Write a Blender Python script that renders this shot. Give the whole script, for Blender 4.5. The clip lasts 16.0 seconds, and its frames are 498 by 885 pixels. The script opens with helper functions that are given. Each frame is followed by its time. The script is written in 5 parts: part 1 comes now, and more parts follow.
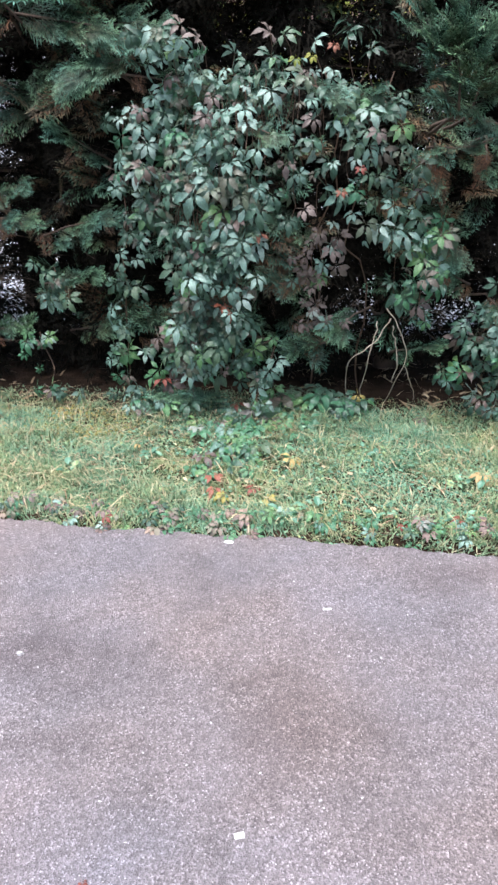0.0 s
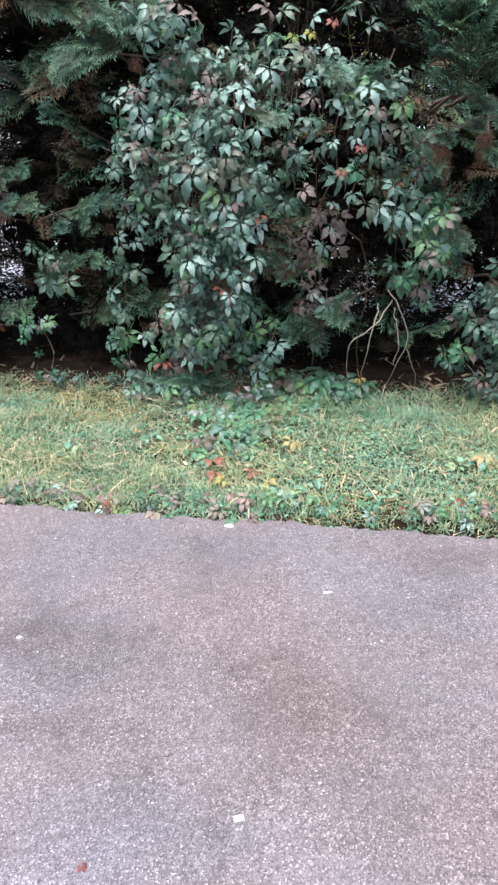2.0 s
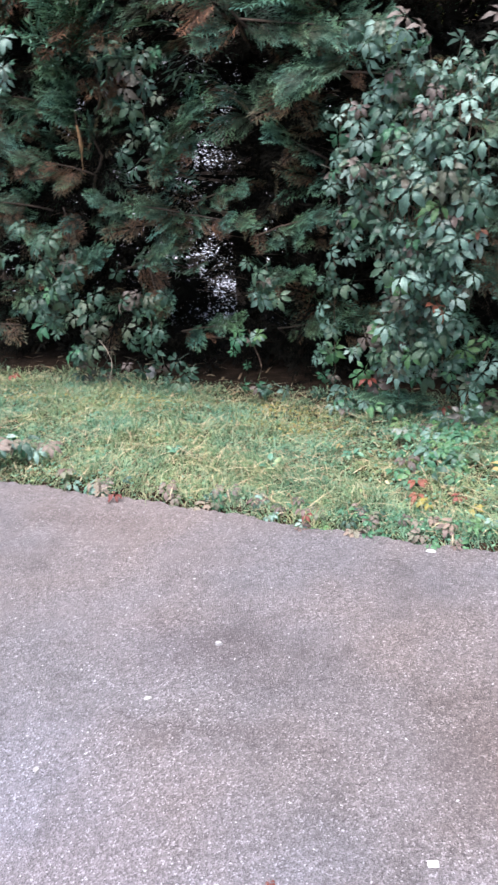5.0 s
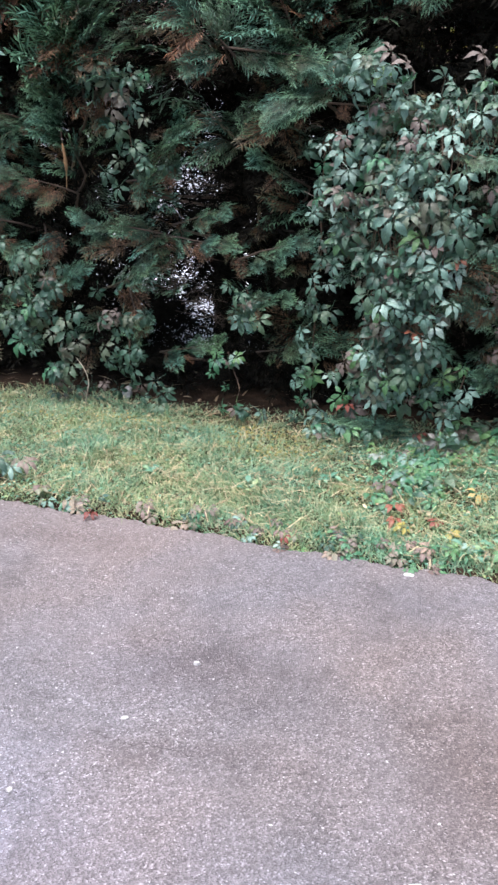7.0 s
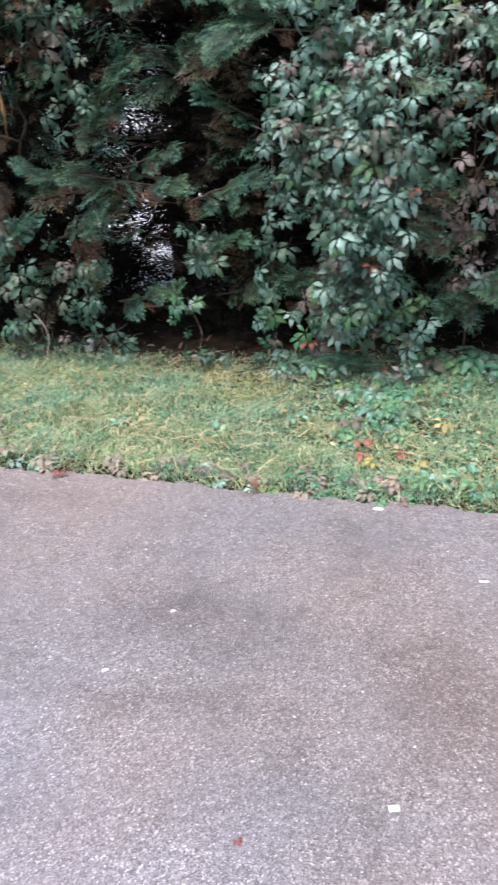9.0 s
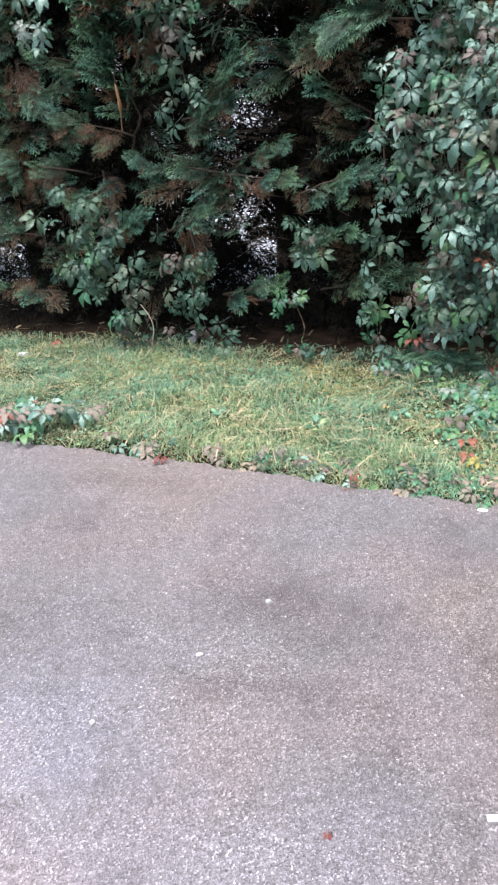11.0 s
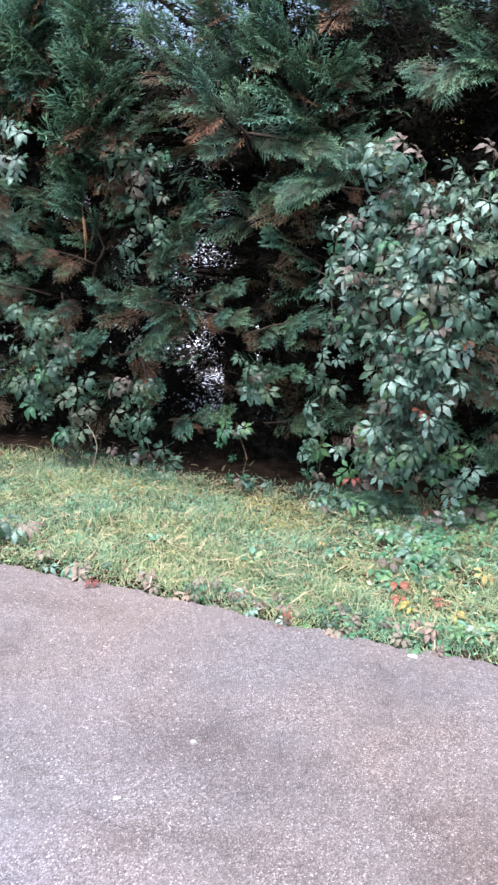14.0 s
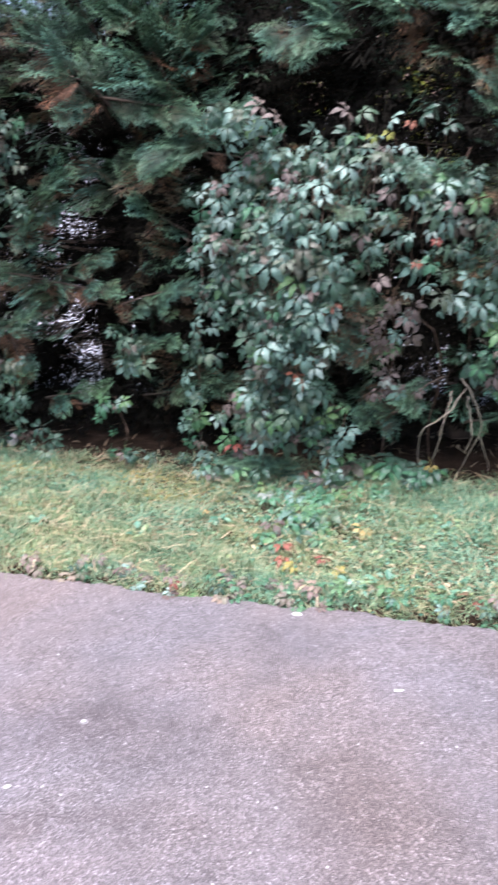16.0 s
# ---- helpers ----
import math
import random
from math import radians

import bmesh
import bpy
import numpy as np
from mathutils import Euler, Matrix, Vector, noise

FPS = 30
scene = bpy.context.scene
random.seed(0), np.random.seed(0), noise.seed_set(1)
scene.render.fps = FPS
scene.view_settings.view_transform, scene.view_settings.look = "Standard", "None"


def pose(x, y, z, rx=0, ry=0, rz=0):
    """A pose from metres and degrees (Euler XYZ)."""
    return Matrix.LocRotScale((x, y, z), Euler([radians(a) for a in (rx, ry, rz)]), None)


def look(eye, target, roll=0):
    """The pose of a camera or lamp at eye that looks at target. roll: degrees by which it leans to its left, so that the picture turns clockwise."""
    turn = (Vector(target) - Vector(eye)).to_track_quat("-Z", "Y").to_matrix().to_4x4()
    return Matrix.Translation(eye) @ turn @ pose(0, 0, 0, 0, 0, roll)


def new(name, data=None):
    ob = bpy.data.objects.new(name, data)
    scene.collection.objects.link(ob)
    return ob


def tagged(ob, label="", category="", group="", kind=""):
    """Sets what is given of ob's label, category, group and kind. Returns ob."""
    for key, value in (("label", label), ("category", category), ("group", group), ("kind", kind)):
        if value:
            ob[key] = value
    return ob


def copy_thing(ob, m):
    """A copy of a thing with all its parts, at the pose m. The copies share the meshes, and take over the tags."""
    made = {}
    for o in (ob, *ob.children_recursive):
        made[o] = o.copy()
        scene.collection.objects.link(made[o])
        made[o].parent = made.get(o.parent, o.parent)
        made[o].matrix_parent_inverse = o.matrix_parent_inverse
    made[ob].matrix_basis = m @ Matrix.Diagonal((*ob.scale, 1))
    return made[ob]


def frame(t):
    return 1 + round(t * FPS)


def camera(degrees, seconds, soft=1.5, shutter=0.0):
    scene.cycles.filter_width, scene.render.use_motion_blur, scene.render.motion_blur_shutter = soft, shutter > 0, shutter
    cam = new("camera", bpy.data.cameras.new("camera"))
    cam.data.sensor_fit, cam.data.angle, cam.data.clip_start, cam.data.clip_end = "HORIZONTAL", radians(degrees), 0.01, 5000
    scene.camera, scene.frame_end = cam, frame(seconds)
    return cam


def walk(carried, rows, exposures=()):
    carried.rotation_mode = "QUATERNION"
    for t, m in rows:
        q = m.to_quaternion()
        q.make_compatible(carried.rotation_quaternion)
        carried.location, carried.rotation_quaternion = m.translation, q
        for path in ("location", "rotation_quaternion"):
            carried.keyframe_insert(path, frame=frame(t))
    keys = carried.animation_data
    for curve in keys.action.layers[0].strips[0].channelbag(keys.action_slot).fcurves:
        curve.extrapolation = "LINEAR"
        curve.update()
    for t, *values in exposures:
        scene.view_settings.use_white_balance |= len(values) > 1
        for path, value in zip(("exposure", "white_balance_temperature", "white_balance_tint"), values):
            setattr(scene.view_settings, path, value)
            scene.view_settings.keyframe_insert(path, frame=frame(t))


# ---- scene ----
cam = camera(35.9, 16.0, soft=2.5, shutter=0.8)
PATH = [
    (0, (-0.004, -0.025, 1.506), (0.017, 1.818, 0.729), -0.8),
    (0.5, (0.004, -0.026, 1.514), (0.002, 1.823, 0.75), -1.4),
    (1, (0.004, -0.011, 1.499), (-0.008, 1.823, 0.702), -1.8),
    (1.5, (0.007, -0.006, 1.496), (0.001, 1.819, 0.678), -1.6),
    (2, (0.012, -0.011, 1.494), (0.022, 1.816, 0.681), -1.3),
    (2.5, (0.002, 0.001, 1.484), (0.015, 1.832, 0.679), -1.4),
    (3, (-0.027, 0.008, 1.477), (-0.217, 1.845, 0.709), -4.5),
    (3.5, (-0.016, 0.036, 1.482), (-0.319, 1.858, 0.714), -5.8),
    (4, (-0.026, 0.022, 1.501), (-0.406, 1.841, 0.761), -5.0),
    (4.2, (-0.012, 0.015, 1.512), (-0.441, 1.816, 0.757), -5.8),
    (6.3, (-0.106, 0.015, 1.467), (-0.623, 1.789, 0.702), -1.5),
    (6.5, (-0.109, 0.007, 1.477), (-0.573, 1.797, 0.715), -0.9),
    (7, (-0.091, -0.006, 1.476), (-0.491, 1.824, 0.777), -1.5),
    (7.5, (-0.089, -0.012, 1.484), (-0.446, 1.818, 0.76), 0.1),
    (8, (-0.055, -0.004, 1.489), (-0.323, 1.827, 0.729), -2.9),
    (8.5, (-0.05, 0.009, 1.49), (-0.335, 1.813, 0.675), -4.0),
    (9, (-0.047, 0.017, 1.483), (-0.385, 1.799, 0.641), -5.0),
    (9.5, (-0.074, 0.003, 1.492), (-0.588, 1.753, 0.674), -5.0),
    (9.7, (-0.077, 0.0, 1.483), (-0.652, 1.728, 0.656), -5.5),
    (11.8, (-0.078, 0.024, 1.45), (-0.649, 1.759, 0.635), -5.9),
    (12, (-0.098, 0.015, 1.459), (-0.648, 1.76, 0.653), -5.1),
    (12.5, (-0.078, -0.002, 1.491), (-0.685, 1.735, 0.708), -5.4),
    (13, (-0.118, 0.02, 1.439), (-0.703, 1.798, 0.736), -2.5),
    (13.5, (-0.095, 0.009, 1.491), (-0.501, 1.851, 0.826), 0.6),
    (14, (-0.09, -0.005, 1.499), (-0.517, 1.875, 0.965), 0.2),
    (14.5, (-0.067, 0.004, 1.471), (-0.333, 1.903, 0.901), -0.3),
    (15, (-0.033, -0.005, 1.488), (-0.139, 1.904, 0.9), -0.6),
    (15.5, (-0.011, -0.01, 1.514), (-0.072, 1.899, 0.922), -0.9),
    (16, (-0.024, 0.0, 1.521), (-0.173, 1.895, 0.9), -1.2),
]
walk(cam, [(t, look(eye, target, roll)) for t, eye, target, roll in PATH], exposures=[(0, 2.37, 6430, 13), (2.5, 2.37, 6450, 15), (4, 2.33, 6450, 13), (9, 2.27, 6500, 12), (12, 2.31, 6580, 8), (13, 2.27, 6570, 9), (13.5, 2.33, 6500, 11), (14, 2.57, 6430, 13), (14.5, 2.57, 6330, 19), (15, 2.61, 6330, 20), (15.5, 2.51, 6330, 19), (16, 2.53, 6330, 20)])
# ---------------------------------------------------------------- world and light
sky = bpy.data.worlds.new("overcast_sky")
scene.world = sky
sky.use_nodes = True
sn = sky.node_tree.nodes
sky_tex = sn.new("ShaderNodeTexSky")
sky_tex.sky_type = "NISHITA"
sky_tex.sun_disc = False
sky_tex.sun_elevation = radians(72)
sky_tex.sun_rotation = radians(200)
sky_tex.air_density = 1.0
sky_tex.dust_density = 2.0
sky_tex.ozone_density = 0.6
sky.node_tree.links.new(sky_tex.outputs[0], sn["Background"].inputs[0])
sn["Background"].inputs[1].default_value = 0.05
sun = new("sun", bpy.data.lights.new("sun", "SUN"))
sun.data.energy = 1.85
sun.data.angle = radians(60)
sun.data.color = (1.0, 0.99, 0.99)
sun.matrix_world = look((-1.5, -2.2, 10.5), (0, 0, 0))

# ---------------------------------------------------------------- helpers
RNG = np.random.default_rng(11)


def edge_y(x):
    """Border of the asphalt against the lawn."""
    x = np.asarray(x, float)
    run = 2.612 - 0.182 * np.clip(x, -2.0, 12) - 0.03 * np.clip(x + 2.0, -12, 0)
    return run + 0.009 * np.sin(x * 5.1 + 1.0) + 0.009 * np.sin(x * 13.0) + 0.006 * np.sin(x * 31.0 + 2)


def hedge_y(x):
    """Front of the hedge."""
    return 4.08 - 0.17 * np.asarray(x, float)


def ground_z(x, y):
    """Height of the soil: a shallow bed under the asphalt, the lawn level with it."""
    x, y = np.asarray(x, float), np.asarray(y, float)
    rise = np.clip((y - edge_y(x) - 0.01) / 0.05, 0, 1)
    bumps = 0.008 * np.sin(x * 3.7 + y * 2.1) + 0.006 * np.sin(x * 9.0 - y * 7.0) + 0.004 * np.sin(y * 17 + x * 13)
    return -0.035 + rise * (0.038 + bumps * (np.abs(x) < 9) * (y < 9))


def build_mesh(name, V, faces, mats, slot=None, attrs=None, smooth=False):
    """Mesh from arrays: V (n,3), faces a list of (m,k) index arrays."""
    me = bpy.data.meshes.new(name)
    V = np.asarray(V, np.float32)
    loops = np.concatenate([f.ravel() for f in faces]).astype(np.int32)
    sizes = np.concatenate([np.full(len(f), f.shape[1]) for f in faces]).astype(np.int32)
    me.vertices.add(len(V))
    me.vertices.foreach_set("co", V.ravel())
    me.loops.add(len(loops))
    me.loops.foreach_set("vertex_index", loops)
    me.polygons.add(len(sizes))
    me.polygons.foreach_set("loop_start", np.concatenate([[0], np.cumsum(sizes)[:-1]]).astype(np.int32))
    if slot is not None:
        me.polygons.foreach_set("material_index", np.asarray(slot, np.int32))
    me.polygons.foreach_set("use_smooth", np.full(len(sizes), smooth))
    for key, val in (attrs or {}).items():
        at = me.attributes.new(key, "FLOAT", "POINT")
        at.data.foreach_set("value", np.asarray(val, np.float32))
    for m in mats:
        me.materials.append(m)
    me.update()
    me.validate()
    return me


def part(name, me, parent=None, label=""):
    ob = new(name, me)
    if parent is not None:
        ob.parent = parent
    return tagged(ob, label)


def holder(name, at, label, category, group="", kind=""):
    ob = new(name)
    ob.location = at
    ob.empty_display_size = 0.1
    bpy.context.view_layer.update()
    return tagged(ob, label, category, group, kind)


def local(parent, V):
    return np.asarray(V) - np.array(parent.location)


class Heap:
    """Collects transformed copies of small templates into one mesh."""

    def __init__(self):
        self.V, self.F, self.A, self.n = [], {}, {}, 0

    def add(self, V, F, **attrs):
        self.V.append(V)
        for f in F:
            self.F.setdefault(f.shape[-1], []).append(f + self.n)
        for k, v in attrs.items():
            self.A.setdefault(k, []).append(np.broadcast_to(v, len(V)))
        self.n += len(V)

    def mesh(self, name, mats, origin=(0, 0, 0), smooth=False):
        return build_mesh(name, np.concatenate(self.V) - np.array(origin), [np.concatenate(f) for f in self.F.values()], mats,
                          attrs={k: np.concatenate(v) for k, v in self.A.items()}, smooth=smooth)


def frame_of(axis, up):
    """Rotation whose y runs along axis and whose z leans to up."""
    y = np.asarray(axis, float)
    y = y / np.linalg.norm(y)
    x = np.cross(y, up)
    x /= max(np.linalg.norm(x), 1e-6)
    return np.stack([x, y, np.cross(x, y)], 1)


def tube(points, radii, sides=6):
    """A tapered, bent tube through the points."""
    P = np.asarray(points, float)
    radii = np.broadcast_to(radii, len(P))
    T = np.gradient(P, axis=0)
    V = []
    for p, t, r in zip(P, T, radii):
        m = frame_of(t, (0.13, 0.2, 0.97) if abs(t[2]) < 0.95 * np.linalg.norm(t) else (0.1, 1, 0))
        a = np.linspace(0, 2 * np.pi, sides, endpoint=False)
        V.append(p + r * (np.cos(a)[:, None] * m[:, 0] + np.sin(a)[:, None] * m[:, 2]))
    i = np.arange(len(P) - 1)[:, None] * sides
    j = np.arange(sides)[None]
    k = (j + 1) % sides
    F = np.stack([i + j, i + k, i + sides + k, i + sides + j], -1).reshape(-1, 4)
    return np.concatenate(V), [F]


def bent(a, b, sag=0.0, wob=0.02, n=8, rng=RNG):
    """A bent line from a to b."""
    s = np.linspace(0, 1, n)[:, None]
    P = np.asarray(a) * (1 - s) + np.asarray(b) * s
    P[:, 2] -= sag * 4 * (s * (1 - s))[:, 0]
    off = np.cumsum(rng.normal(0, wob, (n, 3)), 0)
    return P + off * np.sin(np.pi * s)


# ---------------------------------------------------------------- materials
def nodes_of(name):
    m = bpy.data.materials.new(name)
    m.use_nodes = True
    t = m.node_tree
    return m, t, t.nodes["Principled BSDF"]


def node(t, kind, **props):
    n = t.nodes.new(kind)
    for k, v in props.items():
        if k in n.inputs:
            n.inputs[k].default_value = v
    return n


def ramp(t, source, stops):
    r = t.nodes.new("ShaderNodeValToRGB")
    els = r.color_ramp.elements
    while len(els) < len(stops):
        els.new(0.5)
    for e, (p, c) in zip(els, stops):
        e.position = p
        e.color = (*c, 1) if len(c) == 3 else c
    t.links.new(source, r.inputs[0])
    return r.outputs[0]


def mix(t, fac, a, b, how="MIX"):
    n = t.nodes.new("ShaderNodeMix")
    n.data_type = "RGBA"
    n.blend_type = how
    for sock, val in ((n.inputs[0], fac), (n.inputs[6], a), (n.inputs[7], b)):
        if isinstance(val, bpy.types.NodeSocket):
            t.links.new(val, sock)
        elif sock == n.inputs[0]:
            sock.default_value = val
        else:
            sock.default_value = (*val, 1)
    return n.outputs[2]


def place(t):
    return t.nodes.new("ShaderNodeNewGeometry").outputs["Position"]


def noise_at(t, scale, detail=4, rough=0.55):
    n = node(t, "ShaderNodeTexNoise", Scale=scale, Detail=detail, Roughness=rough)
    t.links.new(place(t), n.inputs["Vector"])
    return n.outputs["Fac"]


def island(t):
    return t.nodes.new("ShaderNodeNewGeometry").outputs["Random Per Island"]


def relief(t, b, height, strength, dist):
    n = node(t, "ShaderNodeBump", Strength=strength, Distance=dist)
    t.links.new(height, n.inputs["Height"])
    t.links.new(n.outputs[0], b.inputs["Normal"])


def leafy(t, b, colour, through_share=0.25):
    """Adds light that shines through a thin leaf."""
    t.links.new(colour, b.inputs["Base Color"])
    tr = t.nodes.new("ShaderNodeBsdfTranslucent")
    t.links.new(colour, tr.inputs["Color"])
    mx = node(t, "ShaderNodeMixShader")
    mx.inputs[0].default_value = through_share
    t.links.new(b.outputs[0], mx.inputs[1])
    t.links.new(tr.outputs[0], mx.inputs[2])
    t.links.new(mx.outputs[0], t.nodes["Material Output"].inputs["Surface"])


def mat_asphalt():
    m, t, b = nodes_of("worn_asphalt")
    grit = node(t, "ShaderNodeTexVoronoi", Scale=240.0)
    t.links.new(place(t), grit.inputs["Vector"])
    coarse = node(t, "ShaderNodeTexVoronoi", Scale=150.0)
    t.links.new(place(t), coarse.inputs["Vector"])
    stones = ramp(t, grit.outputs["Color"], [(0.0, (0.05, 0.044, 0.045)), (0.35, (0.12, 0.106, 0.107)), (0.75, (0.215, 0.193, 0.197)), (1.0, (0.5, 0.47, 0.48))])
    flat = mix(t, 0.0, (0.15, 0.131, 0.132), (0.15, 0.131, 0.132))
    cover = ramp(t, noise_at(t, 3.7, 6, 0.7), [(0.36, (0.6,) * 3), (0.6, (1.0,) * 3)])
    c = mix(t, cover, flat, stones)
    big = ramp(t, coarse.outputs["Color"], [(0.0, (0.5, 0.49, 0.49)), (0.3, (0.85, 0.84, 0.84)), (0.6, (1.0, 1.0, 1.0)), (0.9, (1.16, 1.16, 1.17)), (1.0, (1.8, 1.8, 1.83))])
    c = mix(t, 0.4, c, big, "MULTIPLY")
    clump = ramp(t, noise_at(t, 26.0, 4, 0.7), [(0.34, (0.68, 0.67, 0.67)), (0.5, (1.0, 1.0, 1.0)), (0.66, (1.28, 1.27, 1.28))])
    c = mix(t, 0.35, c, clump, "MULTIPLY")
    worn = ramp(t, noise_at(t, 1.3, 5), [(0.3, (0.86, 0.84, 0.84)), (0.52, (1.0, 0.98, 0.98)), (0.7, (1.13, 1.11, 1.13))])
    stain = ramp(t, noise_at(t, 2.4, 9, 0.8), [(0.36, (0.55, 0.53, 0.53)), (0.48, (1, 1, 1))])
    brown = ramp(t, noise_at(t, 0.9, 3), [(0.4, (0.96, 1.0, 1.06)), (0.6, (1.04, 0.975, 0.94))])
    c = mix(t, 1.0, c, worn, "MULTIPLY")
    # Positive last value: dark stain. Negative: bluish sky sheen painted into the colour.
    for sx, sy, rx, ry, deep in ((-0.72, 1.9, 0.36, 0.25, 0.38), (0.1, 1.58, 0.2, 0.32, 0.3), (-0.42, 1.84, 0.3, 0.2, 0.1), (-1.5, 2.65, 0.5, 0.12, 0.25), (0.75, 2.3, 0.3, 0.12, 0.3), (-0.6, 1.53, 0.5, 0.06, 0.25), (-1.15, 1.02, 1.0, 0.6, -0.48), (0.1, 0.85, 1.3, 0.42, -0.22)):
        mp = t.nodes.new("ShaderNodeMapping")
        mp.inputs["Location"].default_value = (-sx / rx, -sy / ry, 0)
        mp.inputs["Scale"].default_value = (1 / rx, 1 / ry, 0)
        warp = t.nodes.new("ShaderNodeVectorMath")
        warp.operation = "ADD"
        ns = node(t, "ShaderNodeTexNoise", Scale=7.0, Detail=8.0, Roughness=0.78)
        t.links.new(place(t), ns.inputs["Vector"])
        half = t.nodes.new("ShaderNodeVectorMath")
        half.operation = "MULTIPLY_ADD"
        half.inputs[1].default_value = (0.5, 0.5, 0.0)
        half.inputs[2].default_value = (-0.25, -0.25, 0.0)
        t.links.new(ns.outputs["Color"], half.inputs[0])
        t.links.new(place(t), warp.inputs[0])
        t.links.new(half.outputs[0], warp.inputs[1])
        t.links.new(warp.outputs[0], mp.inputs["Vector"])
        ln = t.nodes.new("ShaderNodeVectorMath")
        ln.operation = "LENGTH"
        t.links.new(mp.outputs[0], ln.inputs[0])
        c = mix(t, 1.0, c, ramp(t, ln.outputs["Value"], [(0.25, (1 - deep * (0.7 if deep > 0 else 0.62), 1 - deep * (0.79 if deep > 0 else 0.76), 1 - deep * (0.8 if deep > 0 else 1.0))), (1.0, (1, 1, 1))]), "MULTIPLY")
    c = mix(t, 0.6, c, stain, "MULTIPLY")
    c = mix(t, 1.0, c, brown, "MULTIPLY")
    fine = noise_at(t, 340.0, 3)
    c = mix(t, 0.48, c, ramp(t, fine, [(0.35, (0.45, 0.45, 0.45)), (0.65, (1.5, 1.5, 1.5))]), "MULTIPLY")
    t.links.new(c, b.inputs["Base Color"])
    b.inputs["Roughness"].default_value = 0.62
    t.links.new(ramp(t, noise_at(t, 2.3, 4), [(0.35, (0.42,) * 3), (0.6, (0.7,) * 3)]), b.inputs["Roughness"])
    relief(t, b, mix(t, 0.5, grit.outputs["Distance"], fine), 1.0, 0.006)
    return m


def mat_soil():
    m, t, b = nodes_of("soil_and_needles")
    a = noise_at(t, 9.0, 6)
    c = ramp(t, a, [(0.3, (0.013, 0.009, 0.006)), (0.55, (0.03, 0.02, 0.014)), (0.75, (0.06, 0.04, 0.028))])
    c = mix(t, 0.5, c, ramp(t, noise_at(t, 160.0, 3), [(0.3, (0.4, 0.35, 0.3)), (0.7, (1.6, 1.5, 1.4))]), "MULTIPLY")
    t.links.new(c, b.inputs["Base Color"])
    b.inputs["Roughness"].default_value = 0.95
    b.inputs["Specular IOR Level"].default_value = 0.08
    relief(t, b, noise_at(t, 60.0, 5), 0.8, 0.02)
    return m


def mat_grass():
    m, t, b = nodes_of("grass_blades")
    fresh = ramp(t, island(t), [(0.0, (0.08, 0.2, 0.125)), (0.35, (0.135, 0.29, 0.18)), (0.65, (0.21, 0.37, 0.255)), (0.85, (0.27, 0.37, 0.22)), (0.95, (0.4, 0.38, 0.23)), (1.0, (0.55, 0.48, 0.32))])
    straw = ramp(t, island(t), [(0.0, (0.12, 0.23, 0.11)), (0.4, (0.22, 0.3, 0.14)), (0.7, (0.37, 0.36, 0.19)), (1.0, (0.55, 0.47, 0.3))])
    patch = ramp(t, noise_at(t, 2.1, 3), [(0.38, (0.05,) * 3), (0.6, (0.85,) * 3)])
    tone = ramp(t, noise_at(t, 7.0, 4, 0.65), [(0.34, (0.6, 0.68, 0.66)), (0.5, (0.94, 0.95, 0.93)), (0.66, (1.28, 1.2, 1.12))])
    leafy(t, b, mix(t, 0.85, mix(t, patch, fresh, straw), tone, "MULTIPLY"), 0.3)
    b.inputs["Roughness"].default_value = 0.42
    return m


def mat_weed():
    m, t, b = nodes_of("weed_leaves")
    c = ramp(t, island(t), [(0.0, (0.06, 0.17, 0.11)), (0.4, (0.11, 0.25, 0.165)), (0.75, (0.17, 0.33, 0.21)), (0.93, (0.25, 0.38, 0.2)), (1.0, (0.34, 0.4, 0.16))])
    leafy(t, b, c, 0.25)
    b.inputs["Roughness"].default_value = 0.4
    return m


def mat_conifer():
    m, t, b = nodes_of("conifer_scales")
    tip = t.nodes.new("ShaderNodeAttribute")
    tip.attribute_name = "tip"
    dead = t.nodes.new("ShaderNodeAttribute")
    dead.attribute_name = "dead"
    # Tips pale as new growth; fan base near black, shade put into colour.
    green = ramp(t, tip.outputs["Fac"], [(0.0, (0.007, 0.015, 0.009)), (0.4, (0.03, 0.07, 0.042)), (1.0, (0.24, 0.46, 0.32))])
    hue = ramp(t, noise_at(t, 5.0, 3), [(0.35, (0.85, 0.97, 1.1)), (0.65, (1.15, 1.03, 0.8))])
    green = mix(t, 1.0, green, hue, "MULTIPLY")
    brown = ramp(t, island(t), [(0.0, (0.05, 0.025, 0.015)), (0.6, (0.12, 0.055, 0.03)), (1.0, (0.24, 0.12, 0.065))])
    c = mix(t, dead.outputs["Fac"], green, brown)
    c = mix(t, 0.5, c, ramp(t, island(t), [(0.0, (0.55,) * 3), (1.0, (1.35,) * 3)]), "MULTIPLY")
    leafy(t, b, c, 0.15)
    b.inputs["Specular IOR Level"].default_value = 0.25
    b.inputs["Roughness"].default_value = 0.5
    return m


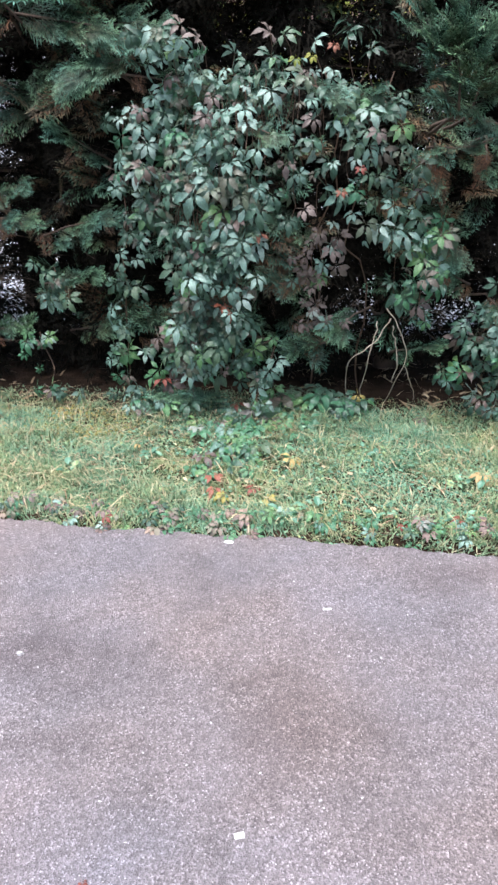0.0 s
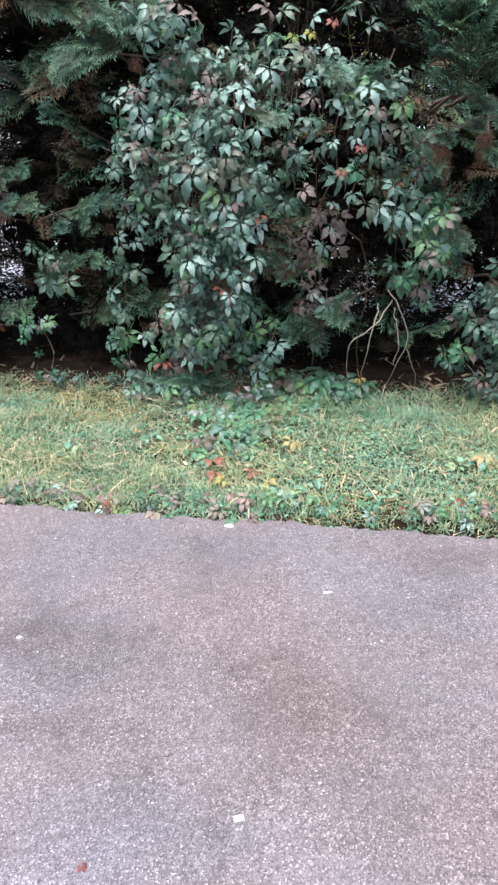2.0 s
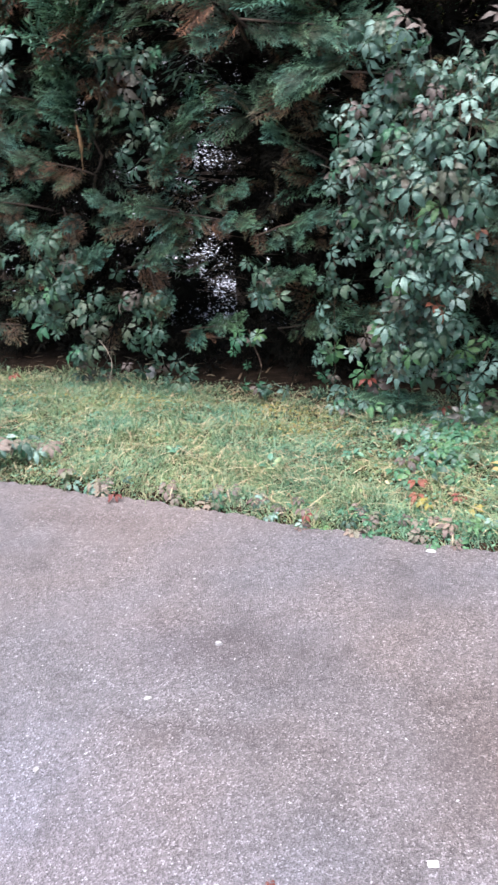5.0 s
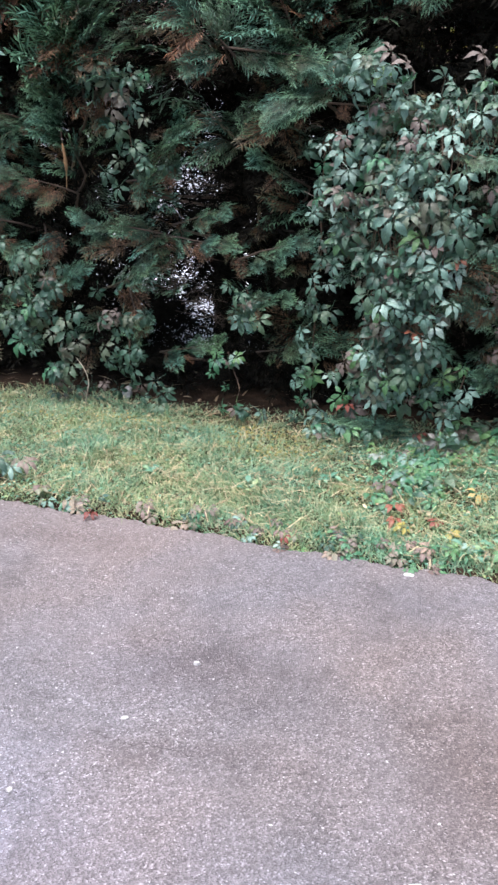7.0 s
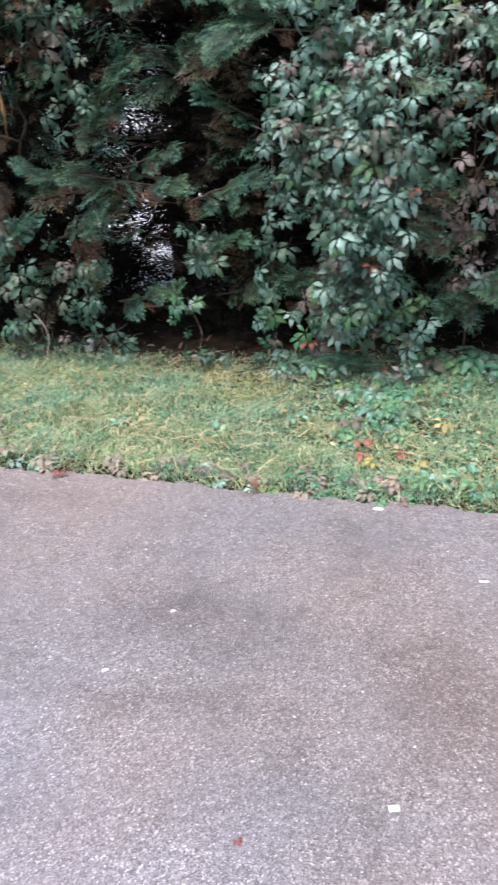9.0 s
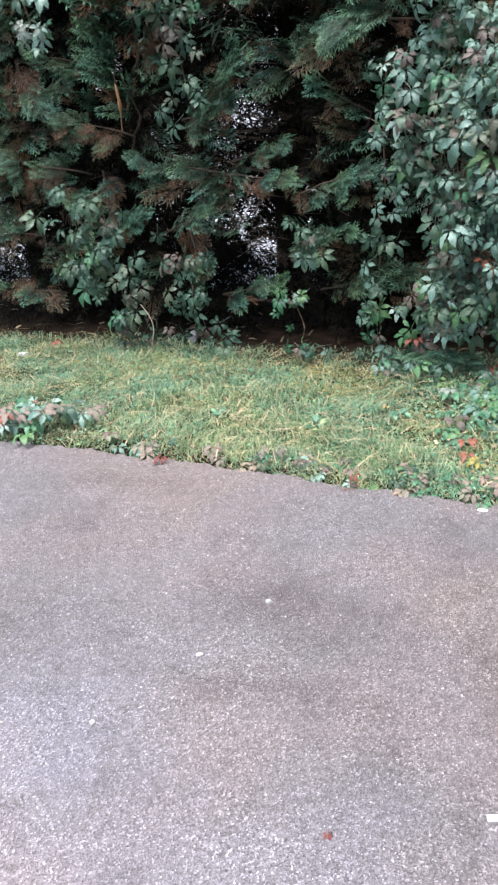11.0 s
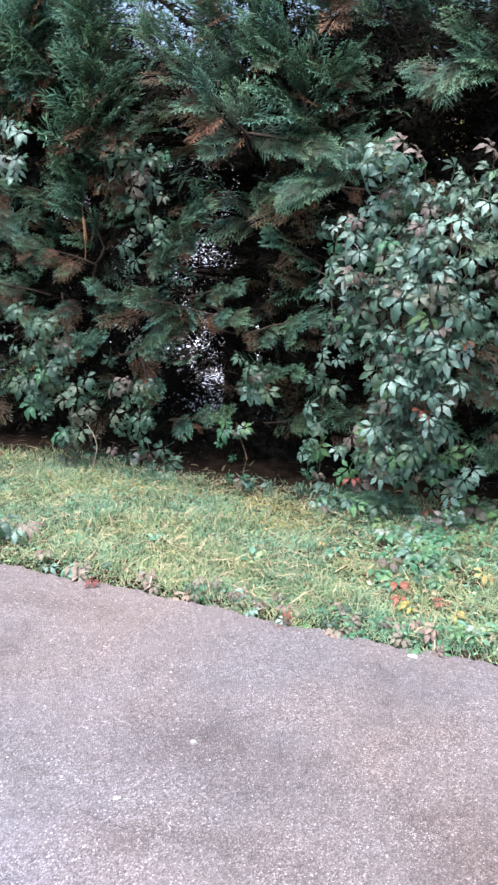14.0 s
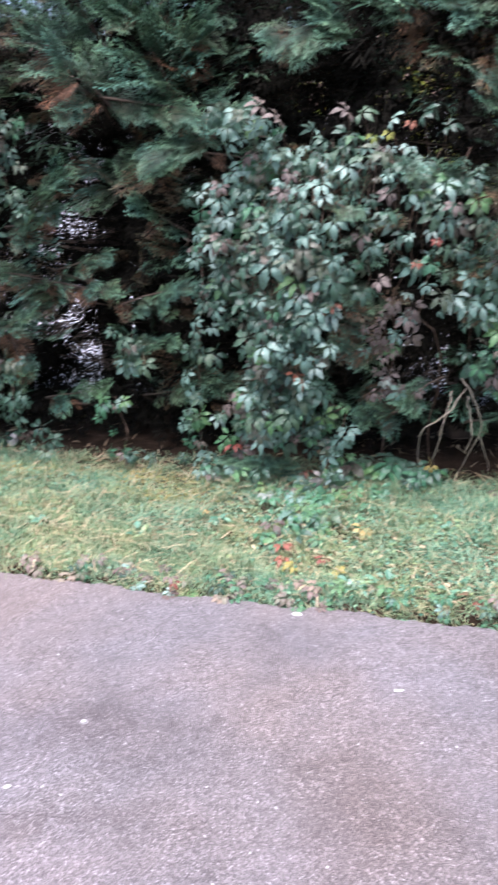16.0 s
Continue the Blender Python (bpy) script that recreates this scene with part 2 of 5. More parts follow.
def mat_leaf(name, stops, rough=0.36, share=0.14):
    """Creeper leaf: the tone goes from leaf to leaf, paler along midrib and side veins, the blade puffed between them."""
    m, t, b = nodes_of(name)
    info = t.nodes.new("ShaderNodeObjectInfo")

    def calc(how, x, y):
        n = t.nodes.new("ShaderNodeMath")
        n.operation = how
        for sock, val in zip(n.inputs, (x, y)):
            if isinstance(val, bpy.types.NodeSocket):
                t.links.new(val, sock)
            else:
                sock.default_value = val
        return n.outputs[0]

    def stored(key):
        n = t.nodes.new("ShaderNodeAttribute")
        n.attribute_name = key
        return n.outputs["Fac"]

    c = ramp(t, calc("FRACT", calc("ADD", info.outputs["Random"], island(t)), 0.0), stops)
    c = mix(t, 0.6, c, ramp(t, noise_at(t, 38.0, 4), [(0.3, (0.7, 0.72, 0.7)), (0.7, (1.3, 1.3, 1.3))]), "MULTIPLY")
    along, across = stored("along"), stored("across")
    side = calc("SINE", calc("MULTIPLY", calc("SUBTRACT", along, calc("MULTIPLY", across, 0.3)), 40.0), 0.0)
    vein = ramp(t, calc("ADD", calc("MULTIPLY", side, 0.5), 0.5), [(0.0, (0.9, 0.9, 0.9)), (0.7, (1.0, 1.0, 1.0)), (1.0, (1.3, 1.3, 1.22))])
    rib = ramp(t, across, [(0.0, (1.35, 1.35, 1.25)), (0.14, (0.92, 0.93, 0.92)), (1.0, (1.04, 1.04, 1.04))])
    c = mix(t, 0.8, mix(t, 0.8, c, vein, "MULTIPLY"), rib, "MULTIPLY")
    leafy(t, b, c, share)
    b.inputs["Roughness"].default_value = rough
    relief(t, b, mix(t, 0.35, ramp(t, side, [(0.0, (1, 1, 1)), (1.0, (0, 0, 0))]), noise_at(t, 140.0, 2)), 0.45, 0.003)
    return m


def mat_plain(name, dark, light, scale, rough=0.8, bump=0.4, gloss=0.5):
    m, t, b = nodes_of(name)
    b.inputs["Specular IOR Level"].default_value = gloss
    c = ramp(t, noise_at(t, scale, 5), [(0.3, dark), (0.7, light)])
    t.links.new(c, b.inputs["Base Color"])
    b.inputs["Roughness"].default_value = rough
    relief(t, b, noise_at(t, scale * 4, 4), bump, 0.01)
    return m


ASPHALT, SOIL, GRASS, WEED, CONIFER = mat_asphalt(), mat_soil(), mat_grass(), mat_weed(), mat_conifer()
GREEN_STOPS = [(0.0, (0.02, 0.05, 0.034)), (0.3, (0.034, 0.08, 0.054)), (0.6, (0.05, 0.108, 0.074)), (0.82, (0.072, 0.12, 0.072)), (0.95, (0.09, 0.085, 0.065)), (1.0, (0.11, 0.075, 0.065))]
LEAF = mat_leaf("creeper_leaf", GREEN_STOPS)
# Lit version of the creeper leaf: sky sheen put into its colour.
LEAF_PALE_SHEEN = mat_leaf("creeper_leaf_pale_sheen", [(0.0, (0.085, 0.16, 0.13)), (0.45, (0.135, 0.235, 0.195)), (0.8, (0.2, 0.3, 0.26)), (0.95, (0.27, 0.36, 0.32)), (1.0, (0.2, 0.18, 0.165))])
LEAF_FRESH = mat_leaf("creeper_leaf_fresh", [(0.0, (0.035, 0.12, 0.065)), (0.5, (0.055, 0.165, 0.085)), (1.0, (0.11, 0.21, 0.075))])
LEAF_RED = mat_leaf("creeper_leaf_red", [(0.0, (0.14, 0.03, 0.025)), (0.5, (0.2, 0.05, 0.035)), (1.0, (0.23, 0.085, 0.05))], 0.5)
LEAF_PURPLE = mat_leaf("creeper_leaf_purple", [(0.0, (0.085, 0.062, 0.055)), (0.5, (0.13, 0.1, 0.09)), (1.0, (0.2, 0.155, 0.14))], 0.45)
LEAF_LIME = mat_leaf("leaf_lime", [(0.0, (0.12, 0.17, 0.03)), (0.5, (0.24, 0.27, 0.05)), (1.0, (0.36, 0.32, 0.07))], 0.5, 0.3)
LEAF_DUSTY = mat_leaf("creeper_leaf_dusty", [(0.0, (0.13, 0.085, 0.078)), (0.4, (0.21, 0.15, 0.135)), (0.75, (0.18, 0.185, 0.13)), (1.0, (0.28, 0.19, 0.155))], 0.55)
LEAF_YELLOW = mat_leaf("leaf_yellow", [(0.0, (0.3, 0.25, 0.06)), (0.5, (0.38, 0.28, 0.11)), (1.0, (0.34, 0.22, 0.11))], 0.5)
# Hedge inside: deep shade is put into this near-black colour.
DEAD_IN_SHADE = mat_plain("shaded_dead_inner", (0.005, 0.005, 0.004), (0.014, 0.0125, 0.009), 20.0, 0.95, 0.4, 0.08)
BARK = mat_plain("bark", (0.035, 0.024, 0.018), (0.11, 0.075, 0.055), 14.0, 0.9, 0.8)
VINE = mat_plain("vine_stem", (0.05, 0.028, 0.02), (0.13, 0.08, 0.05), 30.0, 0.8)
DRY_VINE = mat_plain("dry_vine", (0.3, 0.24, 0.18), (0.52, 0.44, 0.35), 26.0, 0.75)
STONE = mat_plain("pale_stone", (0.26, 0.24, 0.24), (0.55, 0.53, 0.53), 60.0, 0.7)
PAPER = mat_plain("white_scrap", (0.5, 0.49, 0.48), (0.72, 0.71, 0.7), 40.0, 0.7, 0.2)
CONCRETE = mat_plain("pale_concrete", (0.55, 0.55, 0.58), (0.7, 0.7, 0.74), 2.2, 0.85)
RENDERED = mat_plain("white_render", (0.56, 0.56, 0.58), (0.68, 0.68, 0.71), 3.0, 0.9)
ROOFING = mat_plain("roof_covering", (0.1, 0.06, 0.05), (0.16, 0.1, 0.08), 6.0, 0.85)
GLASS = mat_plain("dark_window", (0.02, 0.022, 0.025), (0.03, 0.032, 0.035), 1.0, 0.1, 0.0)
TIN = mat_plain("dull_tin", (0.2, 0.2, 0.2), (0.36, 0.36, 0.36), 40.0, 0.35)
DRY_LEAF = mat_plain("dry_brown_frond", (0.16, 0.08, 0.035), (0.46, 0.27, 0.13), 90.0, 0.6)
STONE_DARK = mat_plain("dark_crumb", (0.04, 0.035, 0.033), (0.08, 0.07, 0.068), 60.0, 0.8)

# ---------------------------------------------------------------- ground and asphalt
def build_ground():
    xs = np.concatenate([[-2500, -600, -150, -50, -25, -14], np.arange(-9, 9.01, 0.09), [14, 25, 50, 150, 600, 2500]])
    ys = np.concatenate([[-2500, -600, -120, -40, -15, -5, 0, 1.4], np.arange(1.9, 3.3, 0.03), np.arange(3.3, 9, 0.1), [10, 13, 20, 40, 120, 600, 2500]])
    X, Y = np.meshgrid(xs, ys)
    V = np.stack([X, Y, ground_z(X, Y)], -1).reshape(-1, 3)
    i = np.arange(len(ys) - 1)[:, None] * len(xs) + np.arange(len(xs) - 1)[None]
    F = np.stack([i, i + 1, i + 1 + len(xs), i + len(xs)], -1).reshape(-1, 4)
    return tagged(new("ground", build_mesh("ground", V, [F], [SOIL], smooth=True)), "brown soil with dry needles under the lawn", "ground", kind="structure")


def build_asphalt():
    xs = np.concatenate([[-60, -20, -9], np.arange(-6, 6.01, 0.02), [9, 12]])
    e = edge_y(xs) + 0.006 * np.sin(xs * 71) + 0.004 * np.sin(xs * 137 + 1)
    rows = [np.stack([xs, e + 0.012, np.full_like(xs, -0.045)], -1), np.stack([xs, e, np.full_like(xs, -0.009)], -1), np.stack([xs, e - 0.012, np.zeros_like(xs)], -1)]
    for y in (2.0, 1.0, 0.0, -3.0, -14.0):
        rows.append(np.stack([xs, np.minimum(e - 0.02, np.full_like(xs, y)), np.zeros_like(xs)], -1))
    n = len(xs)
    i = np.arange(len(rows) - 1)[:, None] * n + np.arange(n - 1)[None]
    F = np.stack([i, i + n, i + n + 1, i + 1], -1).reshape(-1, 4)
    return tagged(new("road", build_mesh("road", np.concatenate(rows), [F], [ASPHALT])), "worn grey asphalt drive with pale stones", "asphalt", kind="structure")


build_ground()
road = build_asphalt()


def pebble(rng, n=6):
    """A squat, uneven stone."""
    a = np.linspace(0, 2 * np.pi, n, endpoint=False) + rng.uniform(-0.3, 0.3, n)
    r = rng.uniform(0.7, 1.1, n)
    ring = np.stack([r * np.cos(a), 0.8 * r * np.sin(a), np.full(n, -0.25)], -1)
    top = ring * (0.55, 0.55, 0) + (0, 0, 0.38)
    V = np.concatenate([ring, top, [[0, 0, 0.48]]])
    j = np.arange(n)
    k = (j + 1) % n
    return V, [np.stack([j, k, n + k, n + j], -1), np.stack([n + j, n + k, np.full(n, 2 * n)], -1)]


def crack(points, width, seed):
    """An open hairline crack with crumbled lips in the asphalt."""
    rng = np.random.default_rng(seed)
    P = np.concatenate([bent(a, b, 0, 0.006, 16, rng)[:-1] for a, b in zip(points[:-1], points[1:])])
    w = width * rng.uniform(0.3, 1.2, len(P))
    w[0] = w[-1] = 0.0003
    V = np.concatenate([np.column_stack([P[:, 0], P[:, 1] - w, np.full(len(P), 0.0006)]), np.column_stack([P[:, 0], P[:, 1] + w, np.full(len(P), 0.0006)])])
    n = len(P)
    j = np.arange(n - 1)
    ob = part("crack", build_mesh("crack", V, [np.stack([j, j + 1, n + j + 1, n + j], -1)], [STONE_DARK]), road, "dark hairline crack")
    return ob


def scatter_grit():
    """Loose and embedded pale grit on the asphalt."""
    rng = np.random.default_rng(3)
    shapes = [pebble(rng) for _ in range(6)]
    pale, dark = Heap(), Heap()
    for n in range(9000):
        x, y = rng.uniform(-2.6, 1.6), rng.uniform(0.75, 2.95)
        if y > edge_y(x) - 0.03:
            continue
        dens = math.sin(x * 2.3 + y * 1.7) + math.sin(x * 5.0 - y * 4.1 + 1.0)
        if dens + 1.2 * math.sin(x * 11 + y * 3) * math.sin(y * 9 - x * 2) < rng.uniform(-2.0, 2.4):
            continue
        s = rng.uniform(0.0012, 0.003) if rng.random() < 0.9 else rng.uniform(0.003, 0.0065)
        a = rng.uniform(0, 6.28)
        R = np.array([[math.cos(a), -math.sin(a), 0], [math.sin(a), math.cos(a), 0], [0, 0, 0.6]])
        V, F = shapes[n % 6]
        (pale if rng.random() < 0.86 else dark).add(V @ R.T * s + (x, y, 0.0002), F)
    for heap, m, words in ((pale, STONE, "pale grit in the asphalt"), (dark, STONE_DARK, "dark crumbs on the asphalt")):
        tagged(new("grit", heap.mesh("grit", [m])), words, "grit", kind="stuff")


scatter_grit()
crack([(-0.91, 1.57, 0), (-0.8, 1.54, 0), (-0.69, 1.54, 0), (-0.59, 1.55, 0)], 0.0014, 1)

# ---------------------------------------------------------------- lawn
def lawn_points(rng, n, x0=-4.6, x1=2.6, back=0.12, front=0.0):
    x = rng.uniform(x0, x1, n)
    y0, y1 = edge_y(x) + front, hedge_y(x) + back
    return x, y0 + (y1 - y0) * rng.random(n)


def build_grass():
    rng = np.random.default_rng(5)
    x, y = lawn_points(rng, 152000, back=0.22)
    x2, y2 = lawn_points(rng, 26000, -9.0, -4.6)
    x3, y3 = lawn_points(rng, 26000, 2.6, 7.0)
    x, y = np.concatenate([x, x2, x3]), np.concatenate([y, y2, y3])
    near_hedge = np.clip((y - hedge_y(x) + 0.3) / 0.5, 0, 1)
    keep = rng.random(len(x)) > near_hedge * 0.92
    x, y = x[keep], y[keep]
    n = len(x)
    tall = np.where(rng.random(n) < 0.05, 1.9, 1.0)
    L = rng.uniform(0.03, 0.08, n) * tall * (0.85 + 0.3 * np.sin(x * 2.9 + y * 3.3))
    w = rng.uniform(0.0012, 0.0027, n) * np.where(tall > 1, 0.8, 1)
    a = 2.6 * np.sin(x * 3.3 + 2 * np.sin(y * 4)) + 2.2 * np.cos(y * 5.7 + x * 2.1) + rng.normal(0, 0.9, n)
    lean = rng.uniform(1.05, 2.2, n)
    d = np.stack([np.cos(a), np.sin(a), np.zeros(n)], -1)
    s = np.stack([-np.sin(a), np.cos(a), np.zeros(n)], -1)
    root = np.stack([x, y, ground_z(x, y) - 0.004], -1)
    up = np.array([0, 0, 1.0])
    mid = root + (L * 0.55)[:, None] * (d * np.sin(lean * 0.5)[:, None] + up * np.cos(lean * 0.5)[:, None])
    end = mid + (L * 0.5)[:, None] * (d * np.sin(lean * 1.35)[:, None] + up * np.cos(lean * 1.35)[:, None])
    ww = w[:, None] * s
    V = np.stack([root - ww, root + ww, mid + ww * 0.9, mid - ww * 0.9, end], 1).reshape(-1, 3)
    V[:, 2] = np.maximum(V[:, 2], ground_z(V[:, 0], V[:, 1]) - 0.004)
    b = np.arange(n)[:, None] * 5
    # taller arching tufts
    tufts = []
    tx, ty = lawn_points(rng, 380, -4.4, 2.4, -0.02, 0.05)
    for px, py in zip(tx, ty):
        for q in range(int(rng.integers(8, 22))):
            a = rng.uniform(0, 6.28)
            ln, wd, ln2 = rng.uniform(0.07, 0.15), rng.uniform(0.0012, 0.0024), rng.uniform(0.5, 1.1)
            dv, sv = np.array([math.cos(a), math.sin(a), 0]), np.array([-math.sin(a), math.cos(a), 0]) * wd
            r0 = np.array([px + rng.normal(0, 0.012), py + rng.normal(0, 0.012), float(ground_z(px, py)) - 0.003])
            m0 = r0 + ln * 0.5 * (dv * math.sin(ln2 * 0.5) + up * math.cos(ln2 * 0.5))
            e0 = m0 + ln * 0.5 * (dv * math.sin(ln2 * 1.9) + up * math.cos(ln2 * 1.9))
            tufts += [r0 - sv, r0 + sv, m0 + sv, m0 - sv, e0]
    # long soft blades that have flopped over
    lx, ly = lawn_points(rng, 15000, -4.4, 2.4, 0.0, 0.02)
    k = len(lx)
    ln = rng.uniform(0.06, 0.15, k) * (0.8 + 0.35 * np.sin(lx * 3.7 + 1.0) * np.cos(ly * 4.3))
    wd = rng.uniform(0.0011, 0.002, k)
    a = 2.2 * np.sin(lx * 2.3 + 1.7 * np.sin(ly * 3.1)) + rng.normal(0, 1.1, k)
    dv = np.stack([np.cos(a), np.sin(a), np.zeros(k)], -1)
    sv = np.stack([-np.sin(a), np.cos(a), np.zeros(k)], -1) * wd[:, None]
    p = np.stack([lx, ly, ground_z(lx, ly) - 0.004], -1)
    start, turn = rng.uniform(0.6, 1.15, k), rng.uniform(0.25, 0.6, k)
    line = [p]
    for step in range(3):
        tilt = start + turn * step
        p = p + (ln / 3)[:, None] * (dv * np.sin(tilt)[:, None] + up * np.cos(tilt)[:, None])
        line.append(p)
    long_blades = np.stack([line[0] - sv, line[0] + sv, line[1] + sv, line[1] - sv, line[2] + sv * 0.8, line[2] - sv * 0.8, line[3]], 1).reshape(-1, 3)
    long_blades[:, 2] = np.maximum(long_blades[:, 2], ground_z(long_blades[:, 0], long_blades[:, 1]) + 0.004)
    V = np.concatenate([V, np.array(tufts)])
    b = np.arange(len(V) // 5)[:, None] * 5
    q = len(V) + np.arange(k)[:, None] * 7
    V = np.concatenate([V, long_blades])
    me = build_mesh("grass", V, [b + np.array([0, 1, 2, 3]), q + np.array([0, 1, 2, 3]), q + np.array([3, 2, 4, 5]), b + np.array([3, 2, 4]), q + np.array([5, 4, 6])], [GRASS])
    tagged(new("grass", me), "short uneven grass, green with straw patches", "grass", kind="stuff")


def small_leaf(rng, k=0.35):
    """A little oval leaf folded on its rib, about 1 long, along y."""
    t = np.array([0.0, 0.35, 0.7, 1.0])
    w = np.array([0.05, k, k * 0.8, 0.0])
    z = np.array([0, 0.06, 0.05, -0.05])
    mid = np.stack([0 * t, t, z], -1)
    lf = np.stack([-w, t, z + 0.07], -1)[:3]
    rt = np.stack([w, t, z + 0.07], -1)[:3]
    V = np.concatenate([mid, lf, rt])
    F4 = np.array([[0, 1, 5, 4], [1, 2, 6, 5], [0, 7, 8, 1], [1, 8, 9, 2]])
    F3 = np.array([[2, 3, 6], [2, 9, 3]])
    return V, [F4, F3]


def build_weeds():
    rng = np.random.default_rng(8)
    heap = Heap()
    V0, F0 = small_leaf(rng, 0.27)
    x, y = lawn_points(rng, 21000, back=-0.05, front=0.0)
    keep = (np.sin(x * 3.1 + 1.2) + np.sin(y * 6.1 + x * 2.0) + 1.1 * (x > 0.15) - 0.3) > rng.uniform(-1.6, 1.9, len(x))
    for px, py in zip(x[keep], y[keep]):
        a, s = rng.uniform(0, 6.28), rng.uniform(0.008, 0.022)
        h = rng.uniform(0.018, 0.055)
        R = frame_of((math.cos(a), math.sin(a), rng.uniform(-0.3, 0.4)), (rng.normal(0, 0.3), rng.normal(-0.2, 0.3), 1))
        heap.add(V0 @ R.T * s + (px, py, float(ground_z(px, py)) + h), F0)
    # rosettes of broad leaves
    spots = [(0.72, 3.18), (0.62, 3.3), (0.95, 2.98), (0.4, 3.42), (1.05, 3.35), (0.85, 2.62), (0.55, 2.72), (0.3, 2.75), (-0.8, 3.2), (-1.3, 3.3), (-0.45, 3.35), (-1.8, 3.4), (0.2, 2.72), (1.2, 2.6)]
    for sx, sy in spots:
        for q in range(int(rng.integers(7, 12))):
            a, s = rng.uniform(0, 6.28), rng.uniform(0.028, 0.055)
            R = frame_of((math.cos(a), math.sin(a), rng.uniform(0.15, 0.8)), (0, -0.2, 1))
            heap.add(V0 @ R.T * s * (1, 1, 1) + (sx + 0.03 * rng.normal(), sy + 0.03 * rng.normal(), float(ground_z(sx, sy)) + rng.uniform(0.012, 0.035)), F0)
    tagged(new("lawn_weeds", heap.mesh("lawn_weeds", [WEED])), "clover and broad-leaved weeds in the lawn", "weeds", kind="stuff")


def build_thatch():
    """Dry stalks and dead leaf scraps lying in the lawn and under the hedge."""
    rng = np.random.default_rng(21)
    heap = Heap()
    for n in range(6720):
        x = rng.uniform(-4.2, 2.2)
        if n < 5300:
            if rng.random() < (0.6 if x > 0.2 else 0.3):
                continue
            y = rng.uniform(float(edge_y(x)) + 0.03, float(hedge_y(x)))
            h = rng.uniform(0.015, 0.05)
        else:
            if rng.random() < (0.75 if x < 0.2 else 0.4):
                continue
            y = float(hedge_y(x)) + rng.uniform(-0.12, 0.9)
            h = 0.004
        if n >= 6600:
            # dead brown leaf crumbs in the thin patches
            px, py = ((0.22, 2.86), (0.3, 3.02), (0.75, 2.78), (0.55, 2.66), (1.1, 2.66), (0.0, 3.0))[n % 6]
            x, y, h = px + rng.normal(0, 0.13), py + rng.normal(0, 0.07), rng.uniform(0.015, 0.035)
        a, s = rng.uniform(0, 6.28), rng.uniform(0.05, 0.15) * (0.28 if n >= 6600 else 1.0)
        c, q = math.cos(a), math.sin(a)
        w = rng.uniform(0.001, 0.0022) if n < 5300 or (n % 3 and n < 6600) else rng.uniform(0.005, 0.012)
        d = np.array([c, q, rng.uniform(-0.15, 0.2)]) * s
        e = np.array([-q, c, 0.1]) * w
        z = float(ground_z(x, y)) + h
        p = np.array([x, y, z])
        V = np.array([p - e, p + e, p + d * 0.5 + e + (0, 0, 0.006), p + d * 0.5 - e + (0, 0, 0.006), p + d])
        heap.add(V, [np.array([[0, 1, 2, 3]]), np.array([[3, 2, 4]])])
    tagged(new("thatch", heap.mesh("thatch", [DRY_STALK])), "dry straw stalks and dead leaf scraps", "dry grass", kind="stuff")


def mat_stalk():
    m, t, b = nodes_of("dry_stalks")
    c = ramp(t, island(t), [(0.0, (0.14, 0.085, 0.05)), (0.4, (0.34, 0.25, 0.15)), (1.0, (0.6, 0.5, 0.33))])
    leafy(t, b, c, 0.2)
    b.inputs["Roughness"].default_value = 0.7
    return m


def build_moss():
    """Low ochre moss between the blades near the hedge foot."""
    rng = np.random.default_rng(15)
    heap = Heap()
    V0, F0 = small_leaf(rng, 0.4)
    for cx, back, wide, deep, count in ((-0.92, 0.3, 0.16, 0.05, 260), (-1.75, 0.34, 0.14, 0.05, 300), (-0.72, 0.5, 0.2, 0.06, 240), (-2.5, 0.4, 0.2, 0.06, 240)):
        for _ in range(count):
            x = cx + rng.normal(0, wide)
            y = float(hedge_y(x)) - back + rng.normal(0, deep)
            a = rng.uniform(0, 6.28)
            R3 = frame_of((math.cos(a), math.sin(a), rng.uniform(0.1, 0.8)), (rng.normal(0, 0.3), -0.3, 1))
            heap.add(V0 @ R3.T * rng.uniform(0.007, 0.016) + (x, y, float(ground_z(x, y)) + rng.uniform(0.012, 0.045)), F0)
    tagged(new("moss", heap.mesh("moss", [MOSS])), "ochre moss patches in the lawn by the hedge", "moss", kind="stuff")


def mat_moss():
    m, t, b = nodes_of("ochre_moss")
    c = ramp(t, island(t), [(0.0, (0.16, 0.17, 0.05)), (0.5, (0.28, 0.24, 0.07)), (1.0, (0.38, 0.28, 0.11))])
    leafy(t, b, c, 0.2)
    b.inputs["Roughness"].default_value = 0.7
    return m


MOSS = mat_moss()
build_moss()
DRY_STALK = mat_stalk()
build_grass()
build_weeds()
build_thatch()

